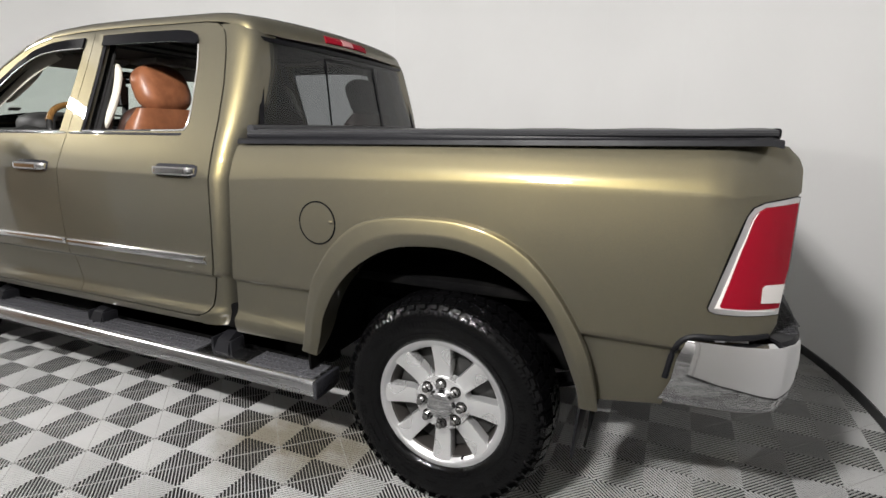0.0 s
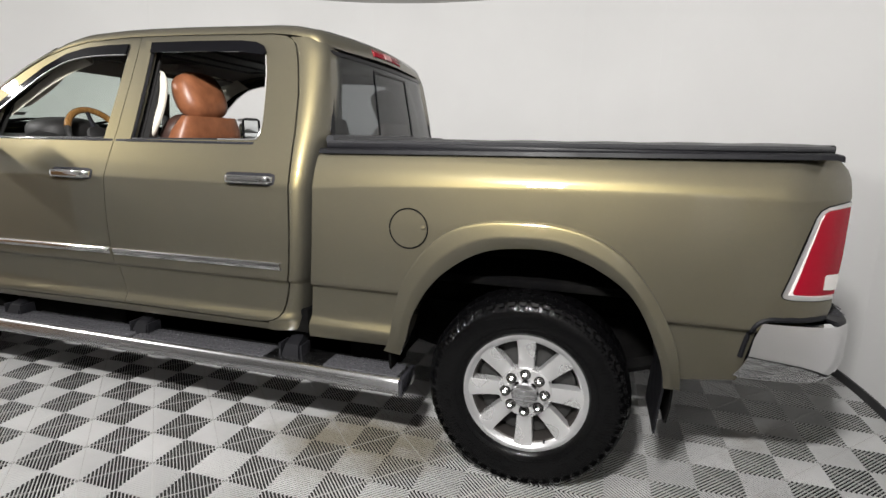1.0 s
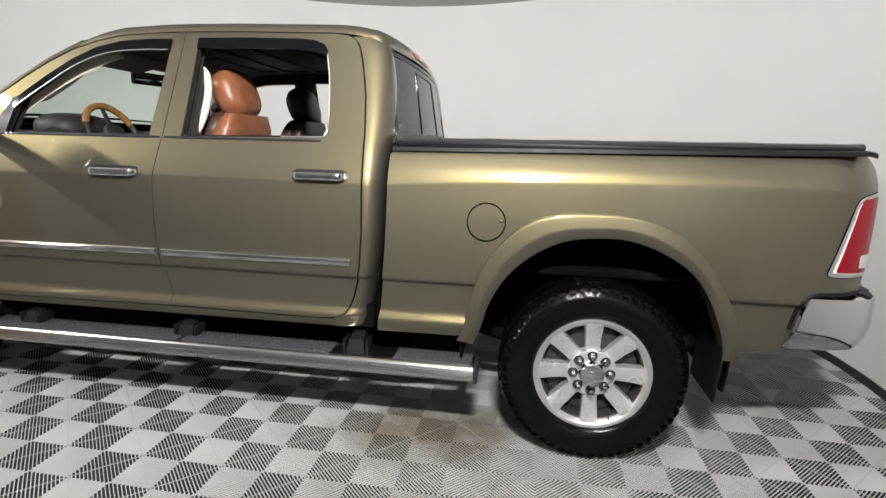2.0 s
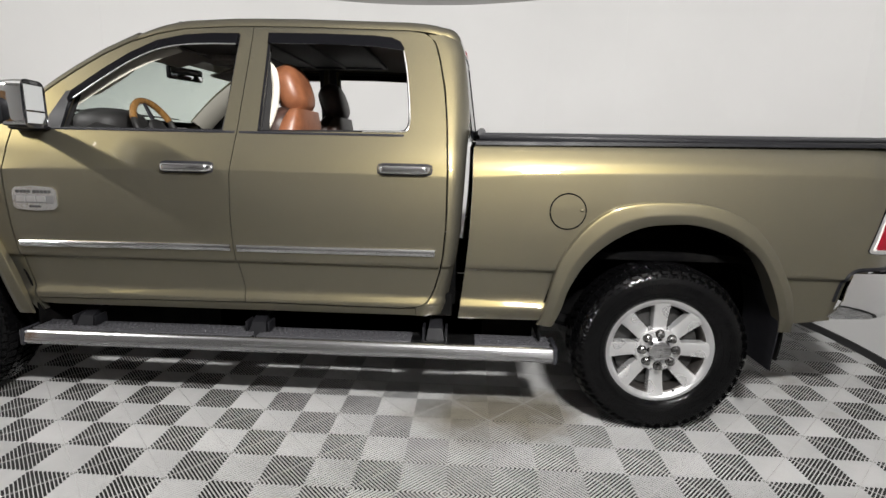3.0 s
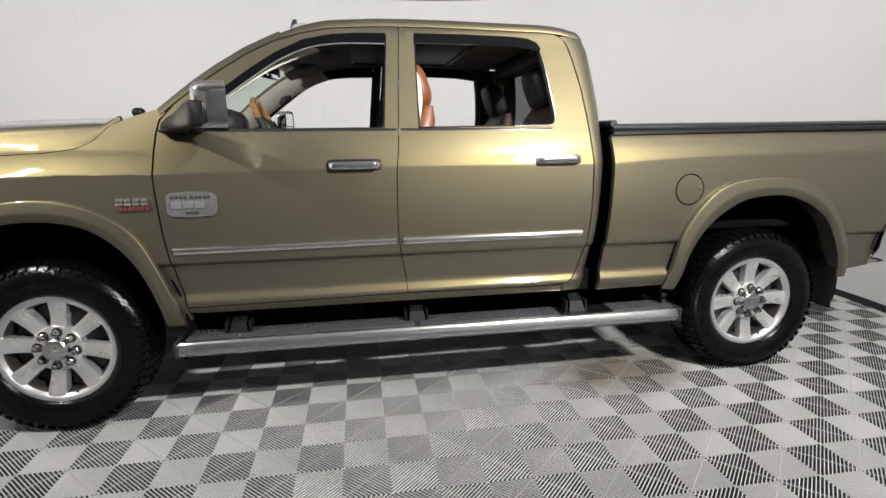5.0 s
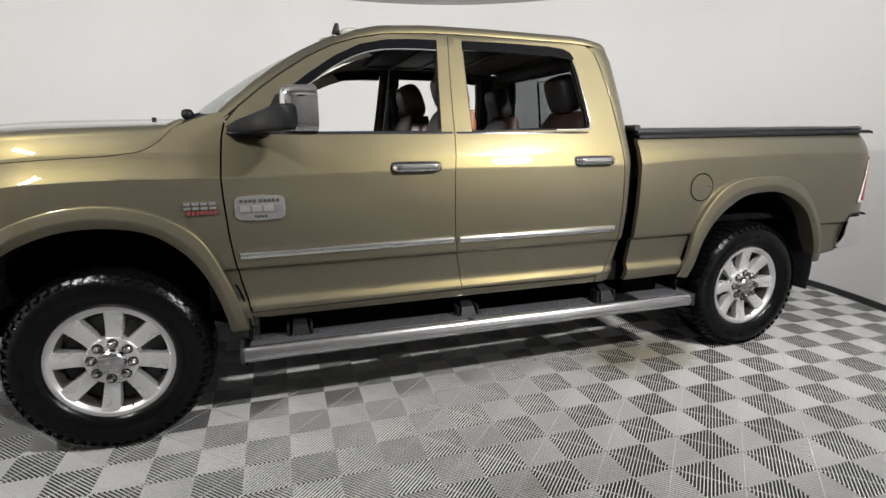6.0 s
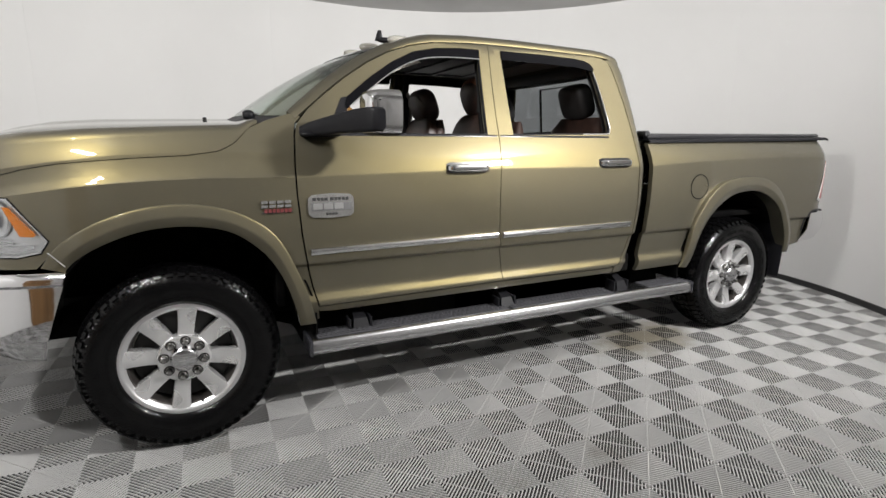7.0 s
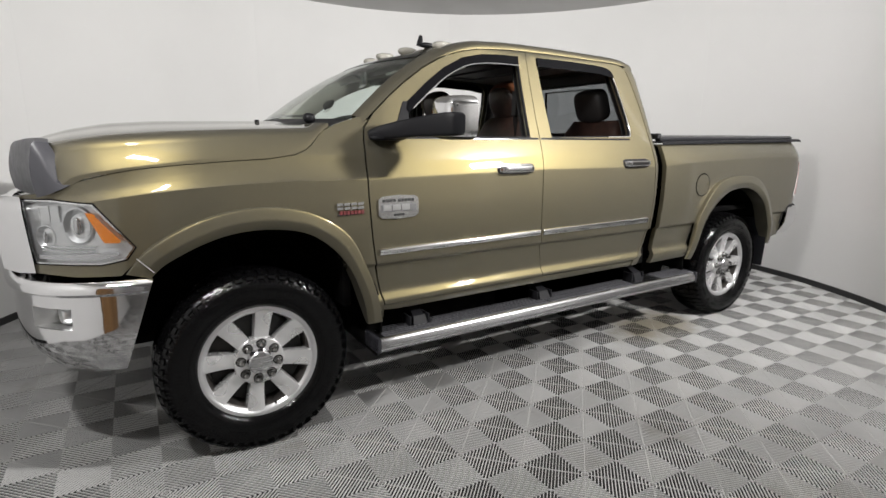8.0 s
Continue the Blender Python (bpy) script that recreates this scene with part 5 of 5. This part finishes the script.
# ---------------------------------------------------------------- door mirrors
def door_mirror(sign):
    """A towing mirror: square black arm, chrome head behind it, two glasses."""
    def y(v):
        return sign * v
    arm = []
    for x, w, z, dx, dz in ((-3.15, .90, 1.464, .062, .022), (-3.15, .945, 1.466, .066, .028), (-3.125, .985, 1.480, .052, .034), (-3.09, 1.04, 1.490, .040, .040), (-3.045, 1.13, 1.502, .035, .044), (-3.0, 1.22, 1.510, .036, .051), (-2.968, 1.285, 1.514, .034, .053), (-2.953, 1.316, 1.515, .030, .051), (-2.946, 1.328, 1.515, .024, .044)):
        ring = []
        for a in range(16):
            c, q = math.cos(math.tau * a / 16), math.sin(math.tau * a / 16)
            ring.append((x + dx * math.copysign(abs(c) ** .35, c), y(w + .25 * dx * math.copysign(abs(c) ** .35, c)), z + dz * math.copysign(abs(q) ** .35, q)))
        arm.append(ring)
    m = part("door_mirror", loft(arm, closed=True, caps=True), BLACK, truck, "towing mirror with chrome cap on a black arm", 40)
    part("foot", blob(.10, .035, .014, (-3.12, y(.955), 1.452), 2.6, 20, 10), BLACK, m)
    rows = []
    for k, s in ((0, .0), (.015, .5), (.06, .76), (.16, .9), (.35, .97), (.7, 1.0), (1.0, 1.0)):
        row = []
        for a in np.linspace(0, 360, 41)[:-1]:
            c, q = math.cos(radians(a)), math.sin(radians(a))
            v = 1.213 + .098 * s * math.copysign(abs(c) ** .4, c)
            rear = -2.862 + .28 * (v - 1.213)
            row.append((-2.985 + (rear + 2.985) * k, y(v), 1.545 + .101 * s * math.copysign(abs(q) ** .4, q)))
        rows.append(row)
    lower = loft(rows, closed=True)
    bmesh.ops.remove_doubles(lower, verts=lower.verts, dist=1e-5)
    upper = lower.copy()
    bmesh.ops.bisect_plane(upper, geom=upper.verts[:] + upper.edges[:] + upper.faces[:], plane_co=(0, 0, 1.458), plane_no=(0, 0, -1), clear_outer=True)
    bmesh.ops.bisect_plane(lower, geom=lower.verts[:] + lower.edges[:] + lower.faces[:], plane_co=(0, 0, 1.458), plane_no=(0, 0, 1), clear_outer=True)
    part("cap", upper, CHROME, m, "chrome mirror cap", 60)
    part("shell", lower, BLACK, m, "black mirror shell")
    slant = Matrix.Translation((-2.866, y(1.213), 0)) @ pose(0, 0, 0, 0, 0, -15.6 * sign) @ Matrix.Translation((2.866, -y(1.213), 0))
    rim = [[(x + .004 * k - .012, y(1.213) + (v - y(1.213)) * .975 * n, 1.545 + (z - 1.545) * .975 * n) for x, v, z in rows[-1]] for k, n in ((0, 1.0), (1, 1.0), (1, .88), (0, .86))]
    part("shell_rim", loft(rim, closed=True, caps=True), GLOSS, m)
    part("mirror_glass", block(-2.865, -2.8615, y(1.138), y(1.288), 1.52, 1.624, .001, turn=slant), MIRROR, m, "flat mirror glass")
    part("spot_mirror", block(-2.865, -2.8615, y(1.138), y(1.288), 1.466, 1.512, .001, turn=slant), MIRROR, m, "small convex mirror")


door_mirror(-1)
door_mirror(1)

# ---------------------------------------------------------------- roof lamps, aerial, wipers
for y in (-.55, -.27, 0, .27, .55):
    x = -2.545 - .13 * (1 - (y / .6) ** 2)
    bm = blob(.066, .040, .024, (x, y, 1.988 - .006 * (1 - (y / .6) ** 2)), 2.3, 18, 12)
    part("roof_marker_lamp", bm, MARKER, truck, "clear roof marker lamp")
aerial = part("aerial", blob(.062, .026, .016, (-2.585, -.40, 2.008), 2.2, 16, 10), BLACK, truck, "black roof aerial")
part("fin", loft([[(-2.655 + d, -.40 + t, z) for d, t in ((d0, 0), ((d0 + d1) / 2, -s), (d1, 0), ((d0 + d1) / 2, s))] for z, d0, d1, s in ((2.0, -.004, .046, .010), (2.03, .006, .043, .008), (2.054, .014, .040, .006), (2.062, .020, .037, .004))], closed=True, caps=True), BLACK, aerial)
for pts in ([(-3.40, -.62, 1.535), (-3.34, -.45, 1.565), (-3.40, -.1, 1.575), (-3.42, .05, 1.572)], [(-3.42, .05, 1.54), (-3.38, .2, 1.575), (-3.33, .5, 1.57), (-3.28, .68, 1.563)]):
    arm = part("wiper_arm", tube(pts, [.012, .009, .006, .005], 6), BLACK, truck, "black wiper arm")
for y in (-.62, .05):
    part("wiper_pivot", blob(.03, .035, .026, (-3.41, y, 1.548), 2.4, 14, 10), BLACK, truck)
for y in (-.35, .35):
    part("washer_jet", block(-3.62, -3.60, y - .014, y + .014, 1.525, 1.542, .004), BLACK, truck)

# ---------------------------------------------------------------- cabin
def seat(x, y, leather, rear=False, wide=.25):
    s = part("seat", blob(.27, wide, .10, (x - .22, y, 1.0), 3.2, 24, 12), leather, truck, "leather seat with a separate head restraint")
    lean = radians(16)
    back = []
    for k, (w, d) in enumerate(((.85, .5), (.97, .9), (1.0, 1.0), (1.0, 1.0), (.98, .98), (.96, .97), (.93, .94), (.86, .80), (.72, .4))):
        h = .63 * k / 8
        cx = x + h * math.sin(lean)
        back.append([(cx + .085 * d * math.copysign(abs(math.cos(a)) ** .6, math.cos(a)), y + wide * w * math.copysign(abs(math.sin(a)) ** .5, math.sin(a)), .98 + h * math.cos(lean)) for a in (math.tau * n / 24 for n in range(24))])
    part("backrest", loft(back, closed=True, caps=True), leather, s)
    hx = x + .66 * math.sin(lean) + .02
    head = blob(.066, .135, .118, (0, 0, 0), 4.0, 26, 14) if rear else blob(.082, .165, .135, (0, 0, 0), 2.8, 26, 14)
    head.transform(Matrix.Translation((hx - .085, y, 1.695)) @ pose(0, 0, 0, 0, -20, 0))
    rest = part("head_restraint", head, TRIMDARK if rear else leather, s)
    if not rear:
        pad = blob(.045, .14, .115, (0, 0, 0), 2.6, 22, 12)
        pad.transform(Matrix.Translation((hx - .13, y, 1.68)) @ pose(0, 0, 0, 0, -20, 0))
        part("front_pad", pad, LEATHERDARK, rest, "dark brown leather front")
        pad = blob(.06, wide * .93, .32, (0, 0, 0), 4.0, 24, 14)
        pad.transform(Matrix.Translation((x + .025, y, 1.29)) @ pose(0, 0, 0, 0, 16, 0))
        part("front_cushion", pad, LEATHERDARK, s, "dark brown leather front")
    for d in (-.06, .06):
        part("restraint_post", tube([(hx - .05, y + d, 1.5), (hx - .07, y + d, 1.62)], .006, 8), BLACK, s)



seat(-2.09, -.46, LEATHER, False, .285)
# the far front seat's shade is put into its darker leather
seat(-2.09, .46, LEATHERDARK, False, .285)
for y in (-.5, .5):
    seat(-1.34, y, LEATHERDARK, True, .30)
part("centre_console", block(-2.75, -2.05, -.14, .14, .65, 1.20, .03, 3), TRIMDARK, truck, "dark centre console")
rows = []
for y in np.linspace(-.84, .84, 15):
    hump = .05 if -.62 < y < -.2 else 0
    rows.append([(-2.90, y, 1.05), (-2.86 - .0, y, 1.25), (-2.88, y, 1.36 + hump * .6), (-2.94, y, 1.42 + hump), (-3.02, y, 1.455 + hump), (-3.12, y, 1.47), (-3.30, y, 1.475)])
dash = part("dashboard", loft(rows), TRIMDARK, truck, "dark padded dashboard")
part("instrument_hood", blob(.15, .21, .095, (-3.07, -.42, 1.485), 2.6, 24, 14), TRIMDARK, dash, "dark instrument hood")
part("screen", block(-2.935, -2.92, -.12, .14, 1.36, 1.49, .01, turn=None), GLOSS, dash, "dark glossy centre screen")
wheel_m = Matrix.Translation((-2.80, -.42, 1.455)) @ pose(0, 0, 0, 0, 66, 0)
ring = [wheel_m @ Vector((.185 * math.cos(a), .185 * math.sin(a), 0)) for a in (k * math.tau / 40 for k in range(40))]
sw = part("steering_wheel", tube(ring, .0175, 10, closed=True), TRIMDARK, truck, "wood and leather rimmed steering wheel")
part("wood_rim", tube([wheel_m @ Vector((.185 * math.cos(radians(a)), .185 * math.sin(radians(a)), 0)) for a in range(112, 249, 4)], .0195, 10), WOOD, sw, "golden wood rim section")
bm = blob(.07, .075, .025, (0, 0, .01), 2.4, 16, 8)
bm.transform(wheel_m)
part("steering_hub", bm, TRIMDARK, sw)
for a in (0, 180, 90):
    p = wheel_m @ Vector((.18 * math.cos(radians(a + 90)), .18 * math.sin(radians(a + 90)), 0))
    part("spoke", tube([wheel_m @ Vector((0, 0, .005)), p], [.022, .014], 8, flat=.5), GLOSS, sw)
part("steering_column", tube([(-2.82, -.42, 1.45), (-3.05, -.42, 1.33)], [.045, .06], 12), TRIMDARK, truck)
swing = Matrix.Translation((-2.84, 0, 0)) @ pose(0, 0, 0, 0, 0, -16) @ Matrix.Translation((2.84, 0, 0))
mirror = part("inside_mirror", block(-2.855, -2.825, -.145, .145, 1.785, 1.865, .015, 3, turn=swing), GLOSS, truck, "black inside mirror below the windscreen header")
part("mirror_glass", block(-2.8245, -2.8225, -.13, .13, 1.795, 1.855, .0005, turn=swing), MIRROR, mirror)
part("mirror_stem", tube([(-2.85, 0, 1.84), (-2.90, 0, 1.86)], .014, 8), BLACK, mirror)
for y in (-.40, .40):
    part("sun_visor", block(-2.78, -2.56, y - .2, y + .2, 1.888, 1.905, .006, 2, turn=Matrix.Translation((-2.56, 0, 1.9)) @ pose(0, 0, 0, 0, -14, 0) @ Matrix.Translation((2.56, 0, -1.9))), LINER, truck, "grey cloth sun visor")
part("overhead_console", block(-2.68, -2.42, -.12, .12, 1.895, 1.935, .012), LINER, truck)
# cream pillar linings, the front ones with a grab handle, and belt guides
for sign in (-1, 1):
    rows = []
    for x, z in resample([p for p in DRIP if p[0] < -2.5] + [(-3.2, 1.545)], 14):
        w = (flank(x, z) - .075) * sign
        rows.append([(x + .085, w + sign * .01, z - .075), (x + .06, w - sign * .018, z - .055), (x + .01, w - sign * .03, z - .01), (x - .03, w - sign * .02, z + .012), (x - .03, w + sign * .02, z + .0)])
    part("pillar_lining", loft(rows, closed=True, caps=True), CREAM, truck, "cream pillar lining")
    grip = [(-2.98, 1.635), (-2.93, 1.645), (-2.87, 1.685), (-2.80, 1.735), (-2.74, 1.79), (-2.73, 1.815)]
    if sign > 0:
        oval = blob(.055, .012, .03, (0, 0, 0), 2.2, 18, 10)
        oval.transform(Matrix.Translation((-2.83, flank(-2.86, 1.72) - .112, 1.705)) @ pose(0, 0, 0, 0, -40, 0))
        part("pillar_speaker", oval, TRIMDARK, truck, "dark oval speaker grille")
    if sign < 0:
        part("grab_handle", tube([(x, sign * (flank(x, z) - .13), z) for x, z in smooth_line(grip, 16)], .014, 8), CREAM, truck, "cream grab handle")
    post = []
    for z in np.linspace(1.10, 1.80, 14):
        w = flank(-2.05, z) - .085
        k = .018 + .026 * math.sin((z - 1.1) / .72 * math.pi)
        d = .03 + .06 * math.sin((z - 1.1) / .72 * math.pi)
        post.append([(-2.07 - k, sign * w, z), (-2.07 - k, sign * (w - d * .8), z), (-2.07 - k * .6, sign * (w - d), z), (-2.07 + k * .6, sign * (w - d), z), (-2.04 + k * .8, sign * (w - d * .8), z), (-2.03 + k, sign * w, z)])
    lining = part("door_post_lining", loft(post, closed=True, caps=True), TRIMDARK, truck, "dark door post lining with a cream handle")
    arc = smooth_line([(-2.035, 1.80), (-2.005, 1.765), (-1.985, 1.69), (-1.982, 1.60), (-2.0, 1.51), (-2.035, 1.44)], 20)
    part("post_handle", tube([(x, sign * (flank(-2.05, z) - .115), z) for x, z in arc], .019, 10), CREAM, lining, "cream grab handle")
    part("belt_guide", block(-2.085, -2.045, sign * (flank(-2.05, 1.68) - .205), sign * (flank(-2.05, 1.68) - .18), 1.60, 1.74, .008), TRIMDARK, lining)
    belt = [(-2.065, sign * (flank(-2.05, 1.70) - .212), 1.70), (-2.06, sign * .645, 1.5), (-2.05, sign * .69, 1.2), (-2.05, sign * .74, .9)]
    part("seat_belt", tube(belt, .022, 6, flat=.12), TRIMDARK, lining)


# ---------------------------------------------------------------- ribbed floor tiles
CELL, RIB = 0.19985, 0.0034
PITCH = CELL * math.sqrt(2) / 20


def clip_band(c, half, size, flip):
    """The part of a diagonal band that lies in a square cell."""
    poly = [(0, 0), (size, 0), (size, size), (0, size)]
    for sgn in (1, -1):
        out = []
        for i, p in enumerate(poly):
            q = poly[(i + 1) % len(poly)]
            dp = half - sgn * ((p[0] - p[1]) / math.sqrt(2) - c)
            dq = half - sgn * ((q[0] - q[1]) / math.sqrt(2) - c)
            if dp >= 0:
                out.append(p)
            if dp * dq < 0:
                t = dp / (dp - dq)
                out.append((p[0] + (q[0] - p[0]) * t, p[1] + (q[1] - p[1]) * t))
        poly = out
        if len(poly) < 3:
            return []
    return [((size - x, y) if flip else (x, y)) for x, y in poly]


def tile_data(cells):
    """Ribs and cross bars of one tile: verts, faces and the slot of each face."""
    verts, faces, slots = [], [], []

    def prism(poly, ox, oy, top, bottom, slot=0):
        n = len(poly)
        slots.extend([slot] * (n + 1))
        k = len(verts)
        verts.extend([(ox + x, oy + y, top) for x, y in poly] + [(ox + x, oy + y, bottom) for x, y in poly])
        faces.append([k + i for i in range(n)])
        faces.extend([[k + i, k + n + i, k + n + (i + 1) % n, k + (i + 1) % n] for i in range(n)])

    for i, j in cells:
        flip = (i + j) % 2 == 0
        for b in range(-10, 11):
            poly = clip_band(b * PITCH, RIB / 2, CELL, flip)
            if len(poly) > 2:
                prism(poly, i * CELL, j * CELL, 0.0, -0.0062)
        # one bar across the ribs, just below their tops
        prism(clip_band(0.0, 0.0016, CELL, not flip), i * CELL, j * CELL, -0.0012, -0.0040, 1)
    return verts, faces, slots


verts, faces, slots = tile_data([(-1, -1), (0, -1), (-1, 0), (0, 0)])
TILE_MESH = bpy.data.meshes.new("floor_tile")
TILE_MESH.from_pydata(verts, [], faces)
TILE_MESH.materials.append(TILE)
TILE_MESH.materials.append(BARS)
TILE_MESH.polygons.foreach_set("material_index", slots)
floor = bpy.data.objects["floor"]
turn = radians(-0.75)
ux, uy = Vector((math.cos(turn), math.sin(turn))), Vector((-math.sin(turn), math.cos(turn)))
ORIGIN = Vector((-2.246, -1.525))
places = []
for i in range(-12, 22):
    for j in range(-14, 16):
        p = ORIGIN + ux * (i * 2 * CELL) + uy * (j * 2 * CELL)
        a = math.degrees(math.atan2(p.y - CENTRE[1], p.x - CENTRE[0]))
        a = a + 360 if a < -120 else a
        inside = (p - Vector(CENTRE)).length < (wall_radius(a) if -45 < a < 195 else 99) + .25
        open_side = -6.9 < p.y < -2.3 and -5.9 < p.x < 5.9
        if open_side or (inside and -7 < p.x < 3 and p.y > -2.5):
            places.append(p)
near_ones = sorted(places, key=lambda p: max(abs(p.x + 1.7) / 3.9, abs(p.y + 1.0) / 2.2))[:300]
near_set = {(round(p.x, 4), round(p.y, 4)) for p in near_ones}
for p in near_ones:
    ob = new("floor_tile", TILE_MESH)
    ob.parent = floor
    ob.matrix_basis = Matrix.Translation((p.x, p.y, 0)) @ Matrix.Rotation(turn, 4, "Z")
allv, allf = [], []
for p in places:
    if (round(p.x, 4), round(p.y, 4)) in near_set:
        continue
    k = len(allv)
    allv.extend([(p.x + ux.x * x + uy.x * y, p.y + ux.y * x + uy.y * y, z) for x, y, z in verts])
    allf.extend([[k + i for i in f] for f in faces])
me = bpy.data.meshes.new("outer_floor_tiles")
me.from_pydata(allv, [], allf)
me.materials.append(TILE)
me.materials.append(BARS)
me.polygons.foreach_set("material_index", slots * (len(allf) // len(faces)))
rest = new("outer_floor_tiles", me)
rest.parent = floor
tagged(rest, kind="stuff")
